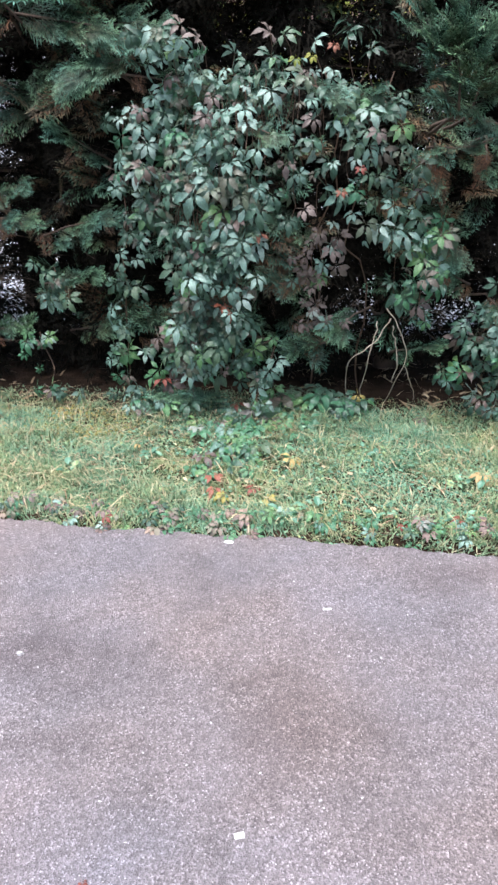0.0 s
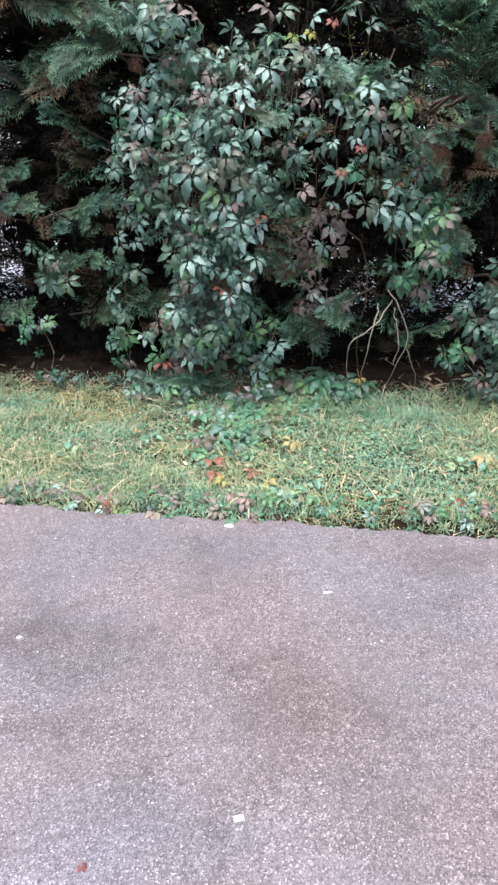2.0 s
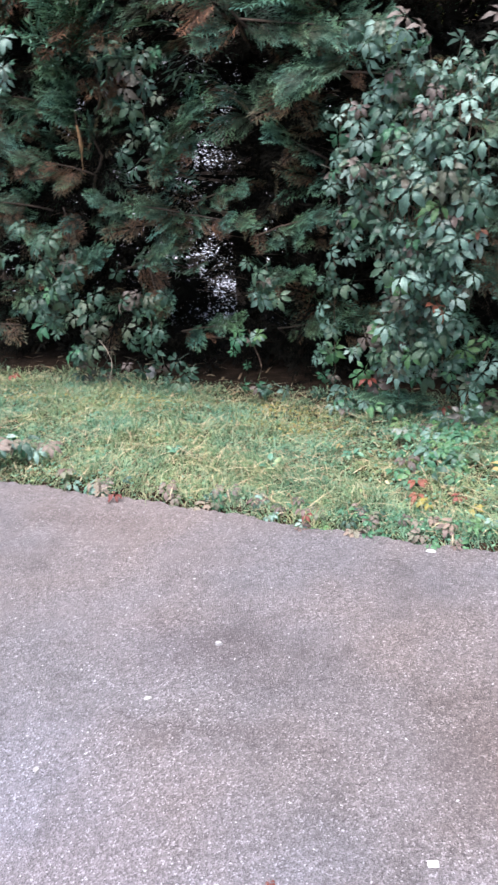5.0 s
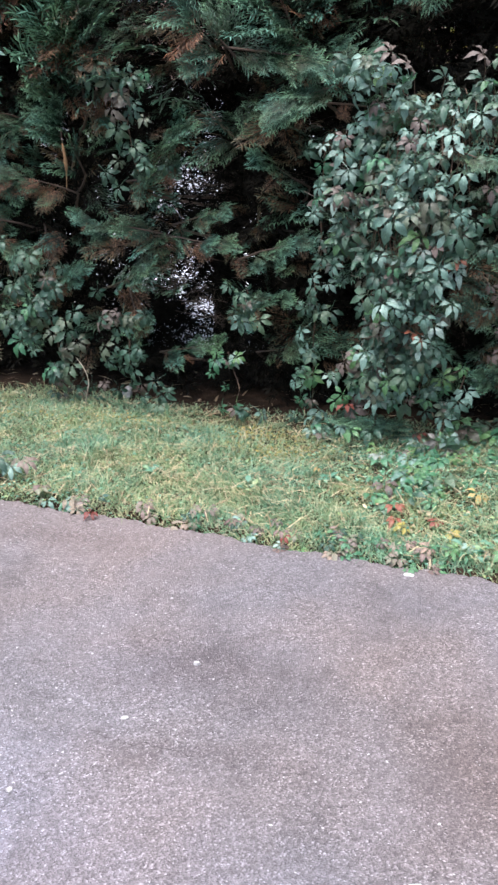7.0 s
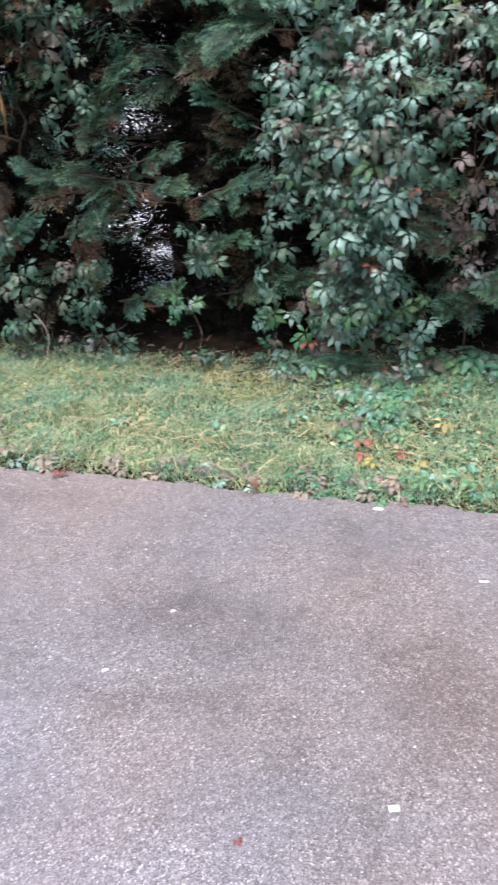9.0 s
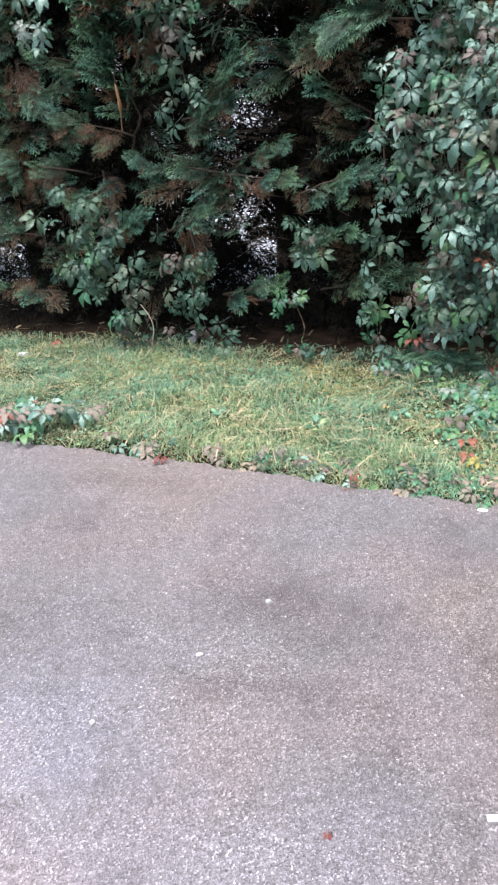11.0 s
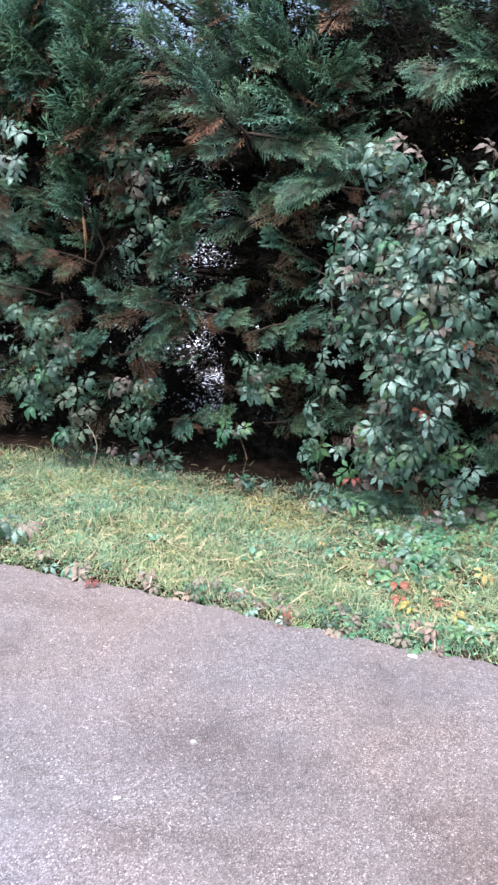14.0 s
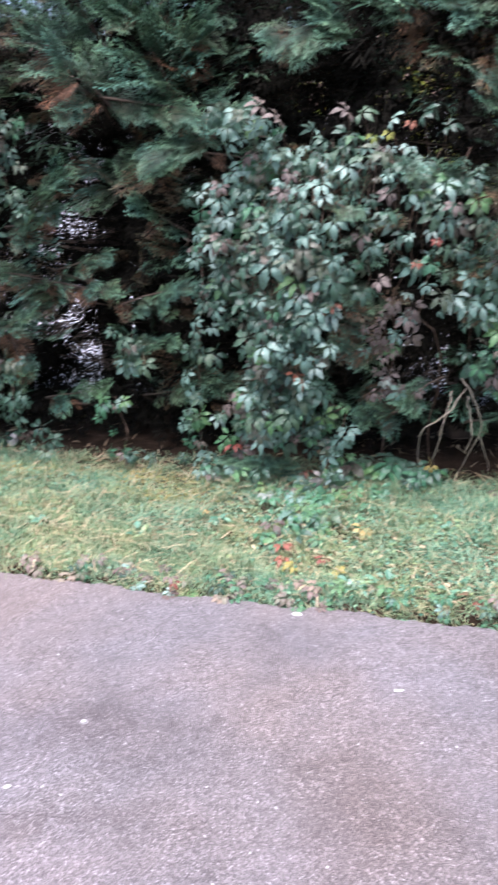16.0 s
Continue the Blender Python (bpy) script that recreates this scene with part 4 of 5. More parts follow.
def plume_foliage(rng, base, tip, w, dead):
    """A pointed plume: fans set along both sides of the bough, shorter to its tip, browned ones hanging below."""
    heap = Heap()
    axis = tip - base
    long = np.linalg.norm(axis)
    axis = axis / long
    face = np.array((0, -0.72, 0.7)) - axis * (axis @ np.array((0, -0.72, 0.7)))
    face /= np.linalg.norm(face)
    side = np.cross(axis, face)
    lean = max(0.0, axis[2])
    top_side = face * (1 - 0.6 * lean) + lean * np.array((0, -0.15, 0.9))
    for i in range(int(9 + 250 * long * (w + 0.02))):
        s = min(1.0, rng.random() ** 0.8) if i > 4 else rng.uniform(0.85, 1.0)
        at = base + axis * long * s + np.array((0, 0, 0.07 * long * (s * s - s))) + side * rng.normal(0, 0.2 * w) + face * rng.normal(0, 0.12 * w)
        way = axis * 0.9 + side * rng.choice([-1, 1]) * rng.uniform(0.15, 1.0) * (1.1 - 0.6 * s) + face * rng.uniform(-0.25, 0.4) + (0, 0, -0.08)
        way = way + lean * np.array((0, -0.6, -0.3 * (1 - s)))
        gone = rng.random() < dead * (1.4 if s < 0.65 else 0.5)
        if gone:
            way = way * 0.8 + (0, 0, -0.75)
        size = (w * (1.3 - 0.85 * s) + 0.06) * rng.uniform(0.7, 1.3) / 0.2
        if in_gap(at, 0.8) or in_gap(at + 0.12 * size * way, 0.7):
            continue
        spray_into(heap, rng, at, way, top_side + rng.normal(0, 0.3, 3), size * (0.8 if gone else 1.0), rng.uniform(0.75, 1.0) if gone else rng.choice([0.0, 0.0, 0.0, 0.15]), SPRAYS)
    return heap


def stray_plumes(rng, x, low, high, count, back):
    """Further plumes of a tree, spread over a stretch of its height."""
    rows = []
    for _ in range(count):
        bx, bz = x + rng.uniform(-0.55, 0.55), rng.uniform(low, high)
        rows.append((bx, bz, bx + rng.normal(0, 0.2), bz + rng.uniform(0.1, 0.5), rng.uniform(0.12, 0.22), back + rng.uniform(-0.1, 0.25), rng.choice([0.05, 0.1, 0.3])))
    return rows


def conifer(x, seed, plumes, height=4.3):
    """A hedge conifer: trunk, boughs with their plumes, twiggy inside and a closed crown above."""
    rng = np.random.default_rng(seed)
    y = float(hedge_y(x)) + 0.85
    top = holder("conifer", (x, y, -0.02), "tall hedge conifer with feathery dark green sprays and browned twigs", "tree", "hedge conifers")
    P = bent((x, y, -0.06), (x + rng.normal(0, 0.1), y + 0.05, height), 0, 0.02, 12, rng)
    V, F = tube(P, np.linspace(0.085, 0.02, 12), 10)
    part("trunk", build_mesh("trunk", local(top, V), F, [BARK], smooth=True), top)
    for bx, bz, tx, tz, w, off, dead in plumes:
        base = np.array((bx, float(hedge_y(bx)) + off + 0.22, bz))
        tip = np.array((tx, float(hedge_y(tx)) + off, tz))
        z0 = max(0.15, bz - 0.15)
        start = P[int(np.clip(z0 / height * 11, 0, 11))].copy()
        start[2] = z0
        line = np.concatenate([bent(start, base, 0.03, 0.012, 7, rng)[:-1], bent(base, base * 0.25 + tip * 0.75, 0, 0.004, 5, rng)])
        V, F = tube(line, np.linspace(0.015, 0.002, len(line)), 6)
        limb = part("branch", build_mesh("branch", local(top, V), F, [BARK], smooth=True), top)
        heap = plume_foliage(rng, base, tip, w, dead)
        if heap.n:
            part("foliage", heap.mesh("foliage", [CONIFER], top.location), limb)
    # dim living sprays behind the front boughs
    deep = Heap()
    for _ in range(380 if -4 < x < 1.5 else 60):
        px, pz = x + rng.uniform(-0.7, 0.7), rng.uniform(0.3, 2.6)
        py = float(hedge_y(px)) + rng.uniform(0.28, 0.75) + (0.5 if pz > 1.75 and -0.5 < px < 0.75 else 0.0)
        if noise.noise(Vector((px * 2.6, pz * 3.4, 5.0))) < 0.02 - 0.12 * (pz > 1.9):
            continue
        way = (rng.normal(0, 0.7), -0.6, rng.normal(0.0, 0.35))
        if blocks_gap((px, py, pz), way, 0.22, 0.75):
            continue
        spray_into(deep, rng, (px, py, pz), way, (rng.normal(0, 0.25), -0.7, 0.7), rng.uniform(0.8, 1.4), rng.choice([0.0, 0.1, 0.7]), SPRAYS)
    if deep.n:
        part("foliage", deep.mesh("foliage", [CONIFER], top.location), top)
    # partly dead inside of the hedge, its deep shade put into the near-black colour
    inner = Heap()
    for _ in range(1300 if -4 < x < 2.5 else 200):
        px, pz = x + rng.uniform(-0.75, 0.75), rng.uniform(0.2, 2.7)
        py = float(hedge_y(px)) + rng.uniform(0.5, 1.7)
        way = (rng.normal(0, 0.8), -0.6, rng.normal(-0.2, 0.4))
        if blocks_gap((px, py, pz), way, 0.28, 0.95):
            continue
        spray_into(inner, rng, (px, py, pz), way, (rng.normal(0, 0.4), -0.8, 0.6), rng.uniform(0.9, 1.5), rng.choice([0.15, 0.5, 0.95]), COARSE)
    part("inner_foliage", inner.mesh("inner_foliage", [DEAD_IN_SHADE], top.location), top, "dead inner twigs, near black with painted shade")
    twigs = Heap()
    for _ in range(70):
        z = rng.uniform(0.15, 2.3)
        a = rng.uniform(0, 6.28)
        q = np.array((x + 0.75 * math.cos(a), y + 0.6 * math.sin(a), z + rng.uniform(-0.1, 0.25)))
        V, F = tube(bent((x, y, z), q, 0, 0.015, 6, rng), np.linspace(0.006, 0.0015, 6), 4)
        twigs.add(V, F)
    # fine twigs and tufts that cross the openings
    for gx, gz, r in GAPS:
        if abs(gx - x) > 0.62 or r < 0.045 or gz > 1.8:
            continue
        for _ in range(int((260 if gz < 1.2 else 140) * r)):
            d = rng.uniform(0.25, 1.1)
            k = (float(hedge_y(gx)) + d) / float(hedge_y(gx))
            q = np.array((EYE_MID[0] + (gx - EYE_MID[0]) * k, float(hedge_y(gx)) + d, EYE_MID[2] + (gz - EYE_MID[2]) * k)) + rng.normal(0, 1, 3) * r * 0.8
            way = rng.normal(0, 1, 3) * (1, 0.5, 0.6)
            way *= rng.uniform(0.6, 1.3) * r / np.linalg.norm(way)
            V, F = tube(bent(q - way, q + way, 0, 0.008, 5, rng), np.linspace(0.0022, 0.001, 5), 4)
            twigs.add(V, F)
            if rng.random() < 0.8:
                V, F, _tone = COARSE[int(rng.integers(4))]
                M3 = frame_of(way, rng.normal(0, 1, 3))
                twigs.add(V @ M3.T * rng.uniform(0.15, 0.4) + q, F)
    part("twig_tangle", twigs.mesh("twig_tangle", [BARK], top.location), top, "bare grey dead twigs")["kind"] = "stuff"
    # Crown, mostly out of view: added to shade the inside, setback tuned for light.
    crown = Heap()
    for _ in range(200 if -4 < x < 1.5 else 160):
        pz = 2.4 + (height - 2.4) * rng.random() ** 1.3
        r = 0.85 * (1 - 0.75 * (pz - 2.4) / (height - 2.2))
        px = x + rng.uniform(-0.7, 0.7) * max(0.25, r)
        py = float(hedge_y(px)) + 0.8 + (0.5 if -0.4 < px < 1.8 else 0.1) + rng.uniform(-0.85, 0.85) * r + (0.4 if pz > 2.85 else 0.05)
        low = pz < 3.0 and -3.3 < px < 1.6
        way = (rng.normal(0, 0.8), -0.7, rng.normal(-0.1, 0.3))
        if blocks_gap((px, py, pz), way, 0.4, 1.1):
            continue
        spray_into(crown, rng, (px, py, pz), way, (0, -0.4, 0.9), rng.uniform(0.8, 1.2) if low else rng.uniform(1.2, 2.0), 0.0, SPRAYS if low else COARSE)
    part("crown", crown.mesh("crown", [CONIFER], top.location), top)
    return top


conifer(-3.55, 50, [
    (-2.99, 0.69, -3.21, 0.78, 0.07, 0, 0.3),
    (-2.96, 0.29, -3.35, 0.38, 0.07, 0.05, 0.4),
    (-2.9, 1.51, -3.12, 1.67, 0.16, 0.1, 0.2)] + stray_plumes(np.random.default_rng(150), -3.55, 0.4, 2.0, 7, 0.0))
boughs = [
    (-2.0, 1.75, -1.92, 2.73, 0.25, -0.1, 0.1),
    (-2.04, 1.39, -2.13, 1.83, 0.13, -0.1, 0.05),
    (-2.15, 1.28, -2.54, 1.42, 0.11, 0, 0.25),
    (-1.51, 1.04, -2.0, 1.16, 0.09, -0.05, 0.1),
    (-1.97, 0.72, -1.6, 0.88, 0.07, -0.05, 0.05),
    (-1.85, 0.76, -1.72, 0.55, 0.11, 0, 1),
    (-2.99, 1.52, -2.35, 1.72, 0.11, 0.1, 0.1),
    (-3.17, 1.21, -2.59, 0.95, 0.12, 0.1, 0.5)]
conifer(-2.45, 51, boughs + [
    (-2.79, 2.17, -2.51, 2.89, 0.28, 0.25, 0.1),
    (-3.19, 2.47, -2.5, 2.63, 0.24, 0.2, 0.1),
    (-2.9, 0.6, -2.43, 0.85, 0.13, 0.05, 0.2),
    (-2.57, 0.7, -2.12, 0.83, 0.11, 0.05, 0.2),
    (-2.45, 1.09, -2.33, 0.82, 0.09, 0.05, 0.9),
    (-1.96, 1.87, -1.85, 1.69, 0.09, 0, 1),
    (-2.98, 1.78, -2.77, 1.52, 0.13, 0.05, 0.7),
    (-2.43, 1.7, -2.62, 1.77, 0.08, 0, 0.05),
    (-2.61, 1.1, -3.06, 1.2, 0.08, 0, 0.3)] + stray_plumes(np.random.default_rng(151), -2.45, 2.2, 3.2, 6, 0.15))
boughs = [
    (-1.08, 1.97, -1.6, 2.53, 0.17, -0.05, 0.15),
    (-1.62, 1.04, -1.12, 1.02, 0.08, -0.05, 0.6),
    (-1.52, 1.1, -1.12, 1.21, 0.06, 0, 0.05),
    (-1.77, 1.29, -1.35, 1.61, 0.13, -0.05, 0.05),
    (-1.81, 1.35, -1.44, 1.42, 0.11, 0, 0.3),
    (-0.73, 2.02, -0.98, 2.54, 0.2, 0, 0.05),
    (-0.75, 2.12, -0.54, 2.32, 0.15, 0.1, 0.1),
    (-1.14, 2.02, -0.4, 1.87, 0.13, -0.05, 0.05)]
conifer(-1.0, 52, boughs + [
    (-0.47, 1.82, -0.82, 1.7, 0.13, -0.05, 0.05),
    (-1.15, 2.32, -1.35, 2.72, 0.16, 0.1, 0.1),
    (-1.1, 0.91, -0.68, 1.05, 0.09, -0.05, 0.15),
    (-1.15, 0.63, -0.79, 0.74, 0.09, 0, 0.15),
    (-0.69, 1.3, -0.92, 1.46, 0.1, 0.1, 0.15),
    (-1.03, 0.33, -0.72, 0.43, 0.07, 0.1, 0.1),
    (-1.68, 0.3, -1.24, 0.43, 0.08, 0.05, 0.15),
    (-1.37, 2.14, -1.31, 1.92, 0.08, 0, 0.9),
    (-0.55, 2.58, -0.79, 2.81, 0.18, 0.5, 0.1)] + stray_plumes(np.random.default_rng(152), -1.0, 2.4, 3.2, 6, 0.2))
conifer(-0.2, 53, [
    (0.34, 2.28, 0.03, 2.44, 0.17, 0.35, 0.1),
    (0.69, 2.35, 0.32, 2.46, 0.17, 0.4, 0.1),
    (1.04, 2.37, 0.72, 2.42, 0.17, 0.45, 0.1),
    (0.09, 2.35, -0.17, 2.24, 0.14, 0.2, 0.1),
    (0.95, 2.22, 1.01, 2.39, 0.15, 0.5, 0.1),
    (-0.58, 1.72, -0.16, 1.65, 0.08, -0.1, 0.35),
    (-0.15, 2.23, -0.37, 2.76, 0.22, 0.7, 0.1),
    (0.37, 0.7, 0.09, 0.73, 0.08, -0.15, 0.15),
    (0.31, 1.67, 0.44, 1.59, 0.06, -0.32, 0),
    (0.06, 1.48, 0.18, 1.43, 0.05, -0.42, 0),
    (-0.64, 1.95, -0.34, 1.94, 0.07, 0, 0.1),
    (0.18, 0.35, 0.05, 0.33, 0.06, -0.05, 0.2)] + stray_plumes(np.random.default_rng(153), -0.2, 2.2, 3.2, 6, 1.0))
boughs = [
    (1.0, 1.5, 0.78, 1.98, 0.13, -0.3, 0.0),
    (1.02, 1.5, 0.93, 1.92, 0.14, -0.35, 0.0),
    (1.1, 1.5, 1.13, 1.83, 0.12, -0.2, 0.0),
    (1.0, 1.39, 0.97, 1.21, 0.09, 0, 0.95),
    (0.96, 1.36, 1.12, 1.36, 0.06, -0.05, 0),
    (1.36, 1.43, 1.12, 1.5, 0.09, -0.05, 0.05),
    (1.25, 1.41, 1.2, 1.27, 0.07, 0, 0.9)]
conifer(0.95, 54, boughs + [
    (1.14, 1.02, 1.1, 0.85, 0.09, 0.1, 0.55),
    (1.24, 0.67, 0.98, 0.83, 0.07, 0, 0.3),
    (0.7, 0.57, 0.49, 0.5, 0.06, -0.15, 0),
    (0.85, 0.32, 1.0, 0.41, 0.05, -0.1, 0.05),
    (0.53, 0.38, 0.28, 0.38, 0.07, -0.1, 0.05),
    (1.36, 0.6, 1.41, 0.53, 0.08, 0.1, 0.2),
    (0.73, 1.57, 0.59, 1.58, 0.08, -0.1, 0.1),
    (0.5, 1.59, 0.63, 1.61, 0.06, -0.15, 0.05)] + stray_plumes(np.random.default_rng(154), 0.95, 2.0, 3.2, 6, 0.7))
conifer(2.1, 55, [
] + stray_plumes(np.random.default_rng(155), 2.1, 0.5, 2.8, 9, 0.0))
west = conifer(-4.7, 57, stray_plumes(np.random.default_rng(157), -4.7, 0.4, 2.6, 4, 0.0))
east = conifer(3.3, 58, stray_plumes(np.random.default_rng(158), 3.3, 0.4, 2.6, 8, 0.0))

for k in (1, 2):
    copy_thing(west, pose(-4.7 - 1.15 * k, float(hedge_y(-4.7 - 1.15 * k)) + 0.85, -0.02))
    copy_thing(east, pose(3.3 + 1.15 * k, float(hedge_y(3.3 + 1.15 * k)) + 0.85, -0.02))

# ---------------------------------------------------------------- small plants and dry stems
def dry_stems():
    """Pale bare vine stems that loop down from the hedge to the ground."""
    top = holder("dry_vine", (0.72, 4.2, 0.0), "pale bare dry vine stems looping to the ground", "dry vine")
    y = 3.86
    runs = [[(0.8, y + 0.1, 0.52), (0.75, y + 0.02, 0.48), (0.68, y - 0.02, 0.41), (0.61, y - 0.03, 0.37), (0.56, y, 0.31), (0.57, y + 0.1, 0.18), (0.62, y + 0.25, 0.0)],
            [(0.72, y + 0.05, 0.52), (0.71, y, 0.47), (0.68, y, 0.32), (0.66, y + 0.1, 0.14), (0.68, y + 0.3, 0.0)],
            [(0.76, y + 0.05, 0.6), (0.79, y - 0.02, 0.56), (0.84, y - 0.04, 0.49), (0.87, y - 0.04, 0.4), (0.87, y, 0.29), (0.83, y + 0.08, 0.17), (0.82, y + 0.25, 0.0)],
            [(0.8, y + 0.03, 0.5), (0.81, y, 0.43), (0.83, y, 0.3), (0.82, y + 0.08, 0.18)],
            [(0.87, y, 0.29), (0.91, y + 0.05, 0.21), (0.96, y + 0.15, 0.1), (0.99, y + 0.28, 0.0)]]
    for line in runs:
        P = np.array(line)
        s = np.linspace(0, len(P) - 1, 22)
        S = np.stack([np.interp(s, np.arange(len(P)), P[:, k]) for k in range(3)], 1)
        S[1:-1] += np.random.default_rng(int(1000 * line[0][0])).normal(0, 0.009, (20, 3)) * (1, 0.5, 1)
        for _ in range(2):
            S[1:-1] = (S[:-2] + 2 * S[1:-1] + S[2:]) / 4
        V, F = tube(S, np.linspace(0.0034, 0.0022, len(S)), 7)
        part("stem", build_mesh("stem", local(top, V), F, [DRY_VINE], smooth=True), top)
    put_leaf(top, 9, LEAF_YELLOW, (0.63, y + 0.02, 0.13), (0.1, -0.3, -0.9), (0, -0.9, 0.4), 0.7)


def seedling():
    """A low feathery conifer shoot at the foot of the hedge."""
    rng = np.random.default_rng(61)
    top = holder("conifer_seedling", (-0.3, 4.0, 0.0), "low feathery blue-green conifer shoot in grass", "shrub")
    V, F = tube(bent((-0.3, 4.02, -0.01), (-0.26, 3.95, 0.16), 0, 0.006, 6, rng), np.linspace(0.006, 0.002, 6), 6)
    part("stem", build_mesh("stem", local(top, V), F, [BARK], smooth=True), top)
    heap = Heap()
    for _ in range(34):
        a = rng.uniform(-1.4, 1.4)
        spray_into(heap, rng, (-0.28 + rng.normal(0, 0.09), 3.98 + rng.normal(0, 0.05), rng.uniform(0.03, 0.13)), (math.sin(a), -0.7 * math.cos(a), 0.2), (0, -0.4, 1), rng.uniform(0.4, 0.7), 0.0, SPRAYS)
    part("foliage", heap.mesh("foliage", [CONIFER], top.location), top)


def dead_frond():
    """A curled brown frond that hangs from a spray."""
    top = holder("dead_frond", (-2.02, 4.22, 1.33), "curled orange-brown dead frond hanging from conifer spray", "dead leaf")
    t = np.linspace(0, 1, 12)
    w = 0.0105 * (1 + 0.25 * np.sin(t * 17)) * np.sin(np.pi * np.clip(t * 0.92 + 0.05, 0, 1)) ** 0.8
    rows = []
    for k, u in enumerate((-1, -0.4, 0.4, 1)):
        tw = 2.4 * t
        rows.append(np.stack([-2.02 + u * w * np.cos(tw) + 0.008 * np.sin(3 * t), 4.22 + u * w * np.sin(tw) - 0.012 * (1 - u * u), 1.565 - 0.235 * t], -1))
    V = np.stack(rows, 1).reshape(-1, 3)
    i = np.arange(11)[:, None] * 4 + np.arange(3)[None]
    F = np.stack([i, i + 1, i + 5, i + 4], -1).reshape(-1, 4)
    part("blade", build_mesh("blade", local(top, V), [F], [DRY_LEAF], smooth=True), top)
    V, F = tube([(-2.02, 4.22, 1.63), (-2.022, 4.222, 1.6), (-2.02, 4.22, 1.56)], 0.002, 5)
    part("stalk", build_mesh("stalk", local(top, V), F, [VINE], smooth=True), top)


def fallen_leaf(x, y, m, size, label, seed, height=0.03):
    rng = np.random.default_rng(seed)
    top = holder("fallen_leaf", (x, y, float(max(0.0, ground_z(x, y)))), label, "leaf", "fallen leaves")
    put_leaf(top, int(rng.integers(10)), m, (x, y, top.location[2] + height), (rng.normal(0, 0.6), -0.8, -0.12), (rng.normal(0, 0.15), -0.45, 1), size)


def scrap(name, label, x, y, outline, m, turn, thick=0.003, category="litter"):
    """A small flat piece with its own outline and a little thickness, lying on the ground."""
    a = radians(turn)
    P = np.array([(px * math.cos(a) - py * math.sin(a), px * math.sin(a) + py * math.cos(a)) for px, py in outline]) * 0.7
    n = len(P)
    base = float(max(0.0, ground_z(x, y)))
    lift = 0.0015 * np.sin(np.arange(n) * 2.1)
    low = np.column_stack([P, np.full(n, 0.0005)])
    high = np.column_stack([P * 0.96, thick + np.abs(lift)])
    V = np.concatenate([low, high])
    j = np.arange(n)
    k = (j + 1) % n
    me = build_mesh(name, V, [np.stack([j, k, n + k, n + j], -1), (n + j)[None]], [m])
    ob = new(name, me)
    ob.location = (x, y, base)
    return tagged(ob, label, category)


def low_stem():
    """A curved pale stem that stands out of the low creeper."""
    top = holder("dry_vine", (-2.0, 4.3, 0.0), "single curved pale dry stem under the hedge", "dry vine")
    P = np.array([(-2.12, 4.32, 0.33), (-2.05, 4.27, 0.28), (-2.015, 4.25, 0.2), (-2.04, 4.25, 0.12), (-2.08, 4.27, -0.01)])
    s = np.linspace(0, 4, 18)
    S = np.stack([np.interp(s, np.arange(5), P[:, k]) for k in range(3)], 1)
    for _ in range(3):
        S[1:-1] = (S[:-2] + 2 * S[1:-1] + S[2:]) / 4
    V, F = tube(S, np.linspace(0.002, 0.003, 18), 7)
    part("stem", build_mesh("stem", local(top, V), F, [DRY_VINE], smooth=True), top)


dry_stems()
low_stem()
seedling()
dead_frond()
fallen_leaf(-0.13, 3.02, LEAF_RED, 0.7, "red creeper leaf standing in the lawn", 1, 0.07)
fallen_leaf(-0.12, 2.93, LEAF_RED, 0.6, "orange-red creeper leaf in the lawn", 2, 0.05)
fallen_leaf(-0.08, 2.88, LEAF_YELLOW, 0.6, "yellow leaf near the asphalt edge", 3, 0.04)
fallen_leaf(0.23, 3.22, LEAF_YELLOW, 0.85, "curled yellow leaf on the lawn", 4, 0.05)
fallen_leaf(0.05, 2.95, LEAF_RED, 0.55, "brown-orange leaf on the lawn", 5, 0.04)
fallen_leaf(0.1, 2.85, LEAF_YELLOW, 0.55, "yellow-brown leaf on the lawn", 6, 0.04)
fallen_leaf(-0.03, 3.95, LEAF_RED, 0.75, "red leaf at the hedge foot", 7, 0.06)
fallen_leaf(-0.42, 4.0, LEAF_RED, 0.9, "bright red leaf under the creeper curtain", 8, 0.2)
fallen_leaf(-2.18, 3.12, LEAF_RED, 0.7, "orange leaf in the grey creeper tuft", 9, 0.12)
fallen_leaf(-1.43, 2.84, LEAF_RED, 0.6, "red-brown leaf hanging over the asphalt edge", 10, 0.025)
fallen_leaf(-2.75, 4.3, LEAF_RED, 0.7, "orange leaf under the hedge", 11, 0.1)
fallen_leaf(0.62, 2.6, LEAF_RED, 0.5, "red-brown leaf at the asphalt edge", 12, 0.03)
fallen_leaf(0.85, 2.62, LEAF_RED, 0.5, "orange leaf at the asphalt edge", 13, 0.035)
fallen_leaf(1.05, 3.0, LEAF_YELLOW, 0.8, "pale yellow leaf on the lawn", 14, 0.05)
fallen_leaf(-0.55, 2.7, LEAF_RED, 0.45, "small red leaf at the asphalt edge", 15, 0.05)
fallen_leaf(-0.36, 1.13, LEAF_RED, 0.2, "small crumpled red leaf on asphalt", 16, 0.006)
fallen_leaf(0.95, 3.75, LEAF_PURPLE, 0.7, "withered pinkish leaf at the hedge foot", 17, 0.03)
fallen_leaf(-0.5, 3.4, LEAF_YELLOW, 0.3, "small pale yellow leaf on the lawn", 18, 0.06)
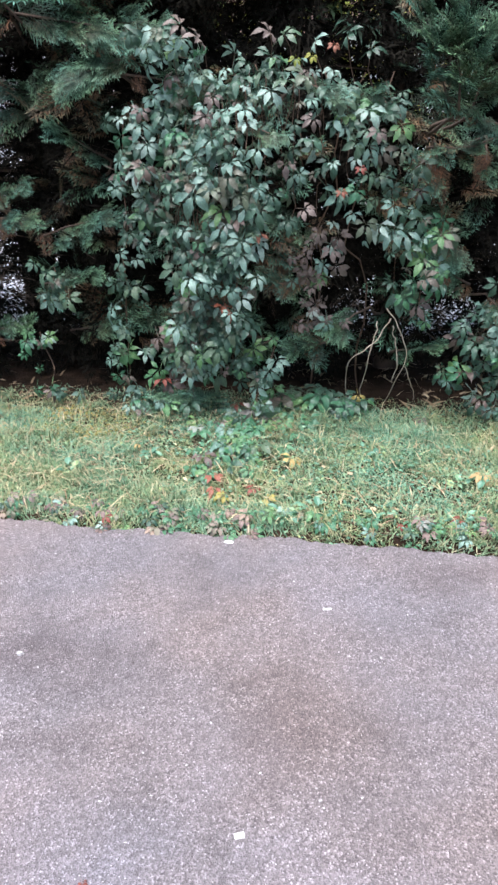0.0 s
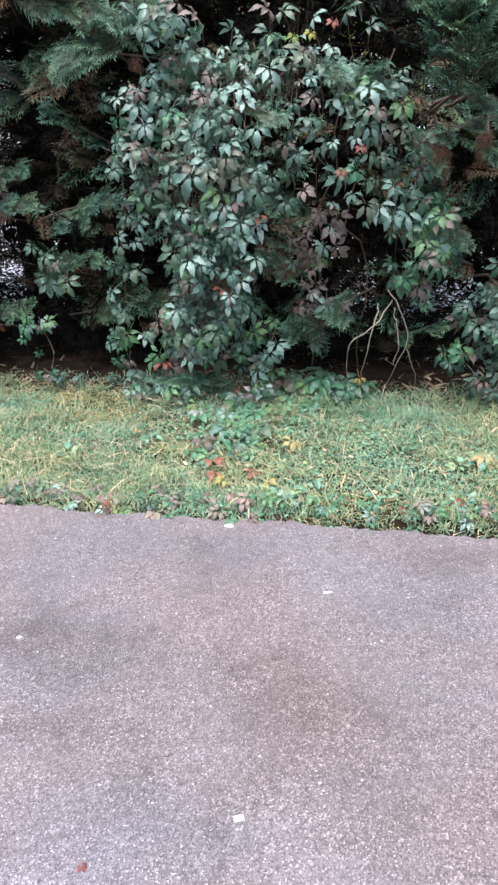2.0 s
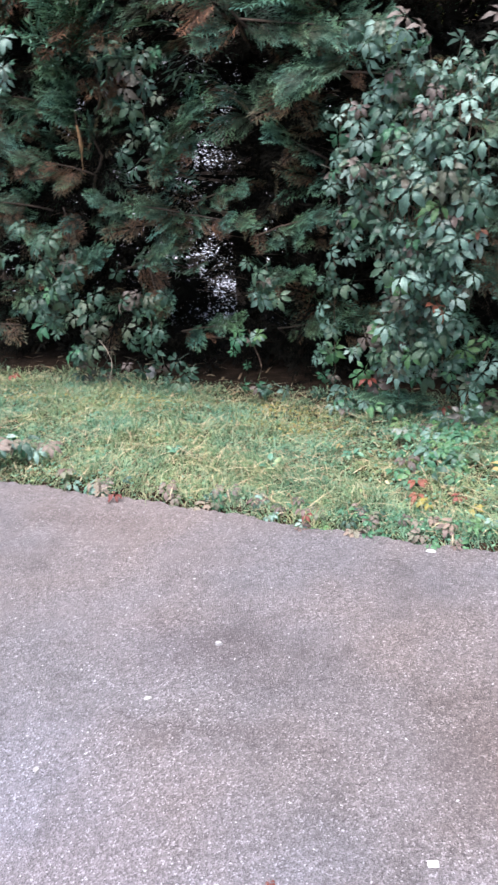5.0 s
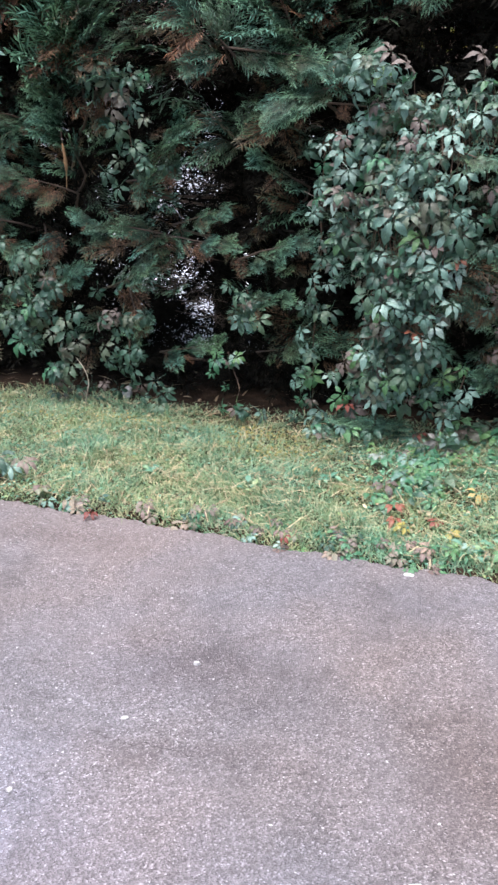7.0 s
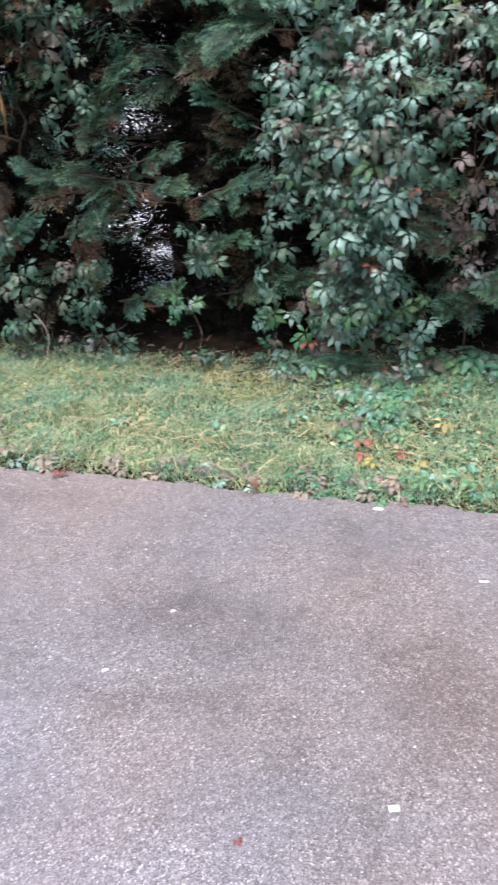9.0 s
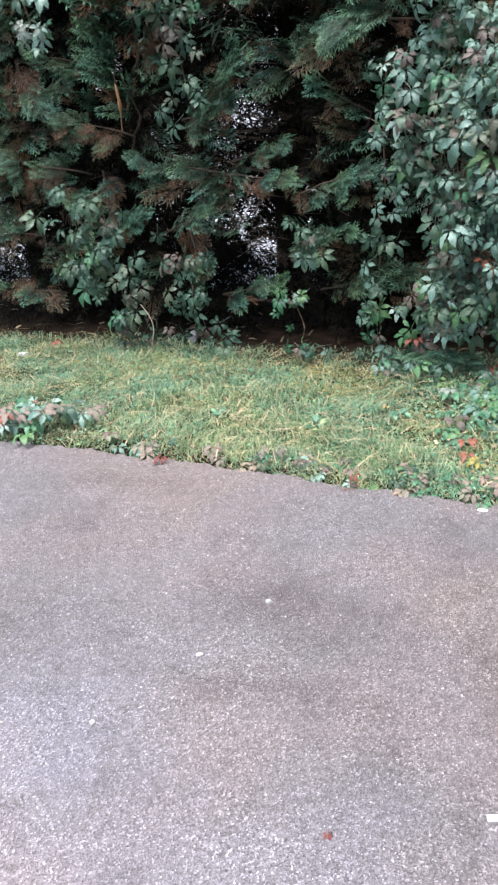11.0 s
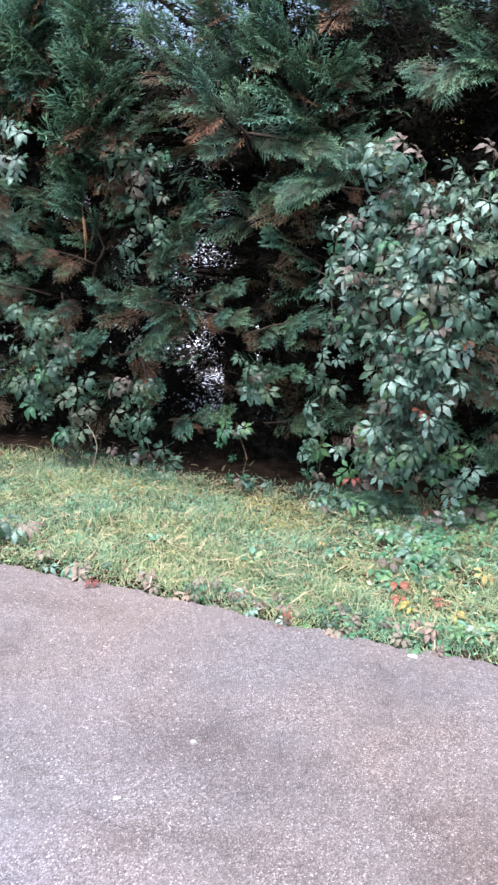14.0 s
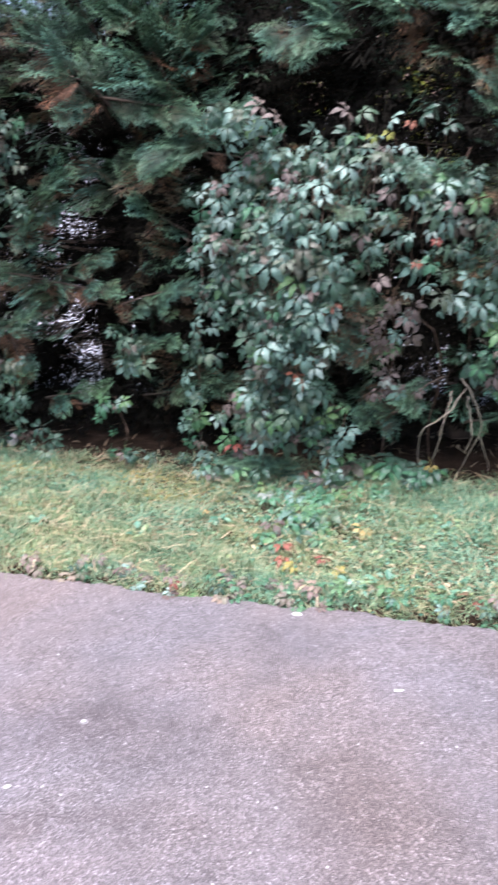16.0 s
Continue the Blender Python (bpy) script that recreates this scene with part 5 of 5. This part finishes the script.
scrap("paper_scrap", "small white rectangular paper scrap on asphalt", -0.024, 1.24, [(-0.017, -0.011), (0.017, -0.012), (0.018, 0.01), (-0.016, 0.012)], PAPER, 12)
scrap("white_chip", "white flake on asphalt beside the lawn", -0.058, 2.558, [(-0.028, -0.006), (-0.005, -0.014), (0.024, -0.01), (0.027, 0.008), (0.0, 0.016), (-0.022, 0.01)], PAPER, -10)
scrap("white_chip", "narrow pale pink flake on asphalt", 0.273, 2.107, [(-0.022, -0.004), (0.004, -0.008), (0.022, -0.003), (0.02, 0.006), (0.0, 0.004), (-0.02, 0.007)], PAPER, 5)
scrap("pale_stone", "white pebble on asphalt", -0.693, 1.907, [(-0.014, -0.006), (0.0, -0.011), (0.014, -0.004), (0.012, 0.007), (-0.004, 0.011), (-0.014, 0.005)], STONE, 0, 0.007, "stone")
scrap("pale_stone", "grey flat stone set in the asphalt", -0.828, 1.634, [(-0.016, -0.006), (0.002, -0.011), (0.016, -0.003), (0.013, 0.008), (-0.004, 0.011), (-0.016, 0.006)], STONE, 25, 0.003, "stone")
scrap("pale_stone", "white pebble on asphalt", -1.02, 1.33, [(-0.01, -0.01), (0.006, -0.012), (0.012, 0.0), (0.008, 0.013), (-0.007, 0.011)], STONE, 60, 0.006, "stone")
scrap("pale_stone", "small white pebble on asphalt", 0.17, 1.33, [(-0.006, -0.004), (0.006, -0.005), (0.007, 0.004), (-0.005, 0.005)], STONE, 10, 0.005, "stone")
scrap("white_chip", "white scrap on the grass under the hedge", -3.02, 4.3, [(-0.05, -0.02), (0.03, -0.03), (0.06, 0.01), (0.01, 0.03), (-0.045, 0.02)], PAPER, 8, 0.02)


def tin_can(x, y):
    """A small dull can lying under the hedge."""
    top = holder("tin_can", (x, y, 0.0), "small dull metal can lying under the hedge", "can")
    z = 0.045
    P = [(x + 0.02, y - 0.05, z), (x + 0.02, y - 0.047, z), (x, y + 0.05, z)]
    V, F = tube(P, [0.026, 0.03, 0.03], 16)
    part("body", build_mesh("body", local(top, V), F, [TIN], smooth=True), top)
    a = np.linspace(0, 2 * np.pi, 16, endpoint=False)
    ring = np.stack([x + 0.02 + 0.026 * np.cos(a), np.full(16, y - 0.046), z + 0.026 * np.sin(a)], -1)
    part("lid", build_mesh("lid", local(top, ring), [np.arange(16)[None]], [TIN]), top)


tin_can(-1.9, 4.55)

# ---------------------------------------------------------------- beyond the hedge
def yard_and_house():
    """Pale yard and an assumed white-walled house as a bright backdrop behind the hedge."""
    V = np.array([(-30, 10.7, -0.02), (14, 3.25, -0.02), (14, 17.0, -0.02), (-30, 17.0, -0.02)], float)
    V = np.concatenate([V, V + (0, 0, 0.06)])
    F = np.array([[4, 5, 6, 7], [0, 1, 5, 4], [1, 2, 6, 5], [2, 3, 7, 6], [3, 0, 4, 7]])
    tagged(new("pavement", build_mesh("pavement", V, [F], [CONCRETE])), "pale concrete yard behind the hedge", "pavement", kind="structure")
    top = holder("house", (-1, 17.2, 0.0), "assumed low white house, bright backdrop behind the hedge", "house")

    def box(a, b):
        (x0, y0, z0), (x1, y1, z1) = a, b
        W = np.array([(x0, y0, z0), (x1, y0, z0), (x1, y1, z0), (x0, y1, z0), (x0, y0, z1), (x1, y0, z1), (x1, y1, z1), (x0, y1, z1)], float)
        return W, [np.array([[0, 1, 5, 4], [1, 2, 6, 5], [2, 3, 7, 6], [3, 0, 4, 7], [4, 5, 6, 7], [3, 2, 1, 0]])]

    V, F = box((-14, 17, 0.03), (12, 23, 3.0))
    part("wall", build_mesh("wall", local(top, V), F, [RENDERED]), top)
    R = np.array([(-14.5, 16.5, 2.95), (12.5, 16.5, 2.95), (12.5, 23.5, 2.95), (-14.5, 23.5, 2.95), (-14.5, 20, 5.0), (12.5, 20, 5.0)], float)
    part("roof", build_mesh("roof", local(top, R), [np.array([[0, 1, 5, 4], [2, 3, 4, 5], [3, 2, 1, 0]]), np.array([[0, 4, 3], [1, 2, 5]])], [ROOFING]), top)
    for wx in (-10, -4, 2.5, 8):
        V, F = box((wx, 16.96, 1.0), (wx + 1.3, 17.02, 2.2))
        part("window", build_mesh("window", local(top, V), F, [GLASS]), top)


def back_tree(x, y, seed, low, high, yellow=False):
    """A broad tree behind the hedge: trunk, limbs and a crown of many leaves."""
    rng = np.random.default_rng(seed)
    top = holder("tree", (x, y, 0.0), "yellow-green leafy tree behind the hedge" if yellow else "tall dark conifer added behind the hedge to close off the sky", "tree", "trees behind hedge")
    P = bent((x, y, -0.05), (x, y, high * 0.9), 0, 0.04, 10, rng)
    V, F = tube(P, np.linspace(0.14, 0.03, 10), 9)
    part("trunk", build_mesh("trunk", local(top, V), F, [BARK], smooth=True), top)
    heap = Heap()
    V0, F0 = small_leaf(rng, 0.4)
    for q in range(9):
        z = low + 0.2 + (high - low) * 0.7 * q / 9
        a = rng.uniform(0, 6.28)
        end = np.array((x + 1.1 * math.cos(a), y + 0.9 * math.sin(a), z + 0.35))
        V, F = tube(bent((x, y, z), end, 0, 0.03, 7, rng), np.linspace(0.03, 0.006, 7), 5)
        part("limb", build_mesh("limb", local(top, V), F, [BARK], smooth=True), top)
    for q in range(5000 if yellow else 260):
        s = rng.random()
        z = low + (high - low) * s
        r = (1.35 if yellow else 0.9) * (math.sin(math.pi * min(1, 0.28 + 0.72 * s)) + 0.12)
        a, rr = rng.uniform(0, 6.28), r * math.sqrt(rng.random())
        at = np.array((x + rr * math.cos(a), y + 0.8 * rr * math.sin(a), z))
        way = (math.cos(a), math.sin(a) - 0.5, rng.normal(0, 0.4))
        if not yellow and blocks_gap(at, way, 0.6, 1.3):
            continue
        if yellow:
            R = frame_of(rng.normal(0, 1, 3), (0, -0.3, 1))
            heap.add(V0 @ R.T * rng.uniform(0.06, 0.11) + at, F0)
        else:
            spray_into(heap, rng, at, way, (0, -0.4, 0.9), rng.uniform(1.6, 2.6), 0.1, COARSE)
    part("crown", heap.mesh("crown", [LEAF_LIME if yellow else CONIFER], top.location), top)


yard_and_house()
# Assumed row, added to block the sky and darken what shows above the hedge.
for n, bx in enumerate((-5.4, -3.4, -1.5, 0.2, 2.1, 4.2)):
    back_tree(bx, 5.7 + 0.1 * math.sin(n * 2.3) - 0.17 * bx, 100 + n, 2.0, 4.7)
back_tree(1.25, 9.6, 120, 1.5, 4.4, yellow=True)
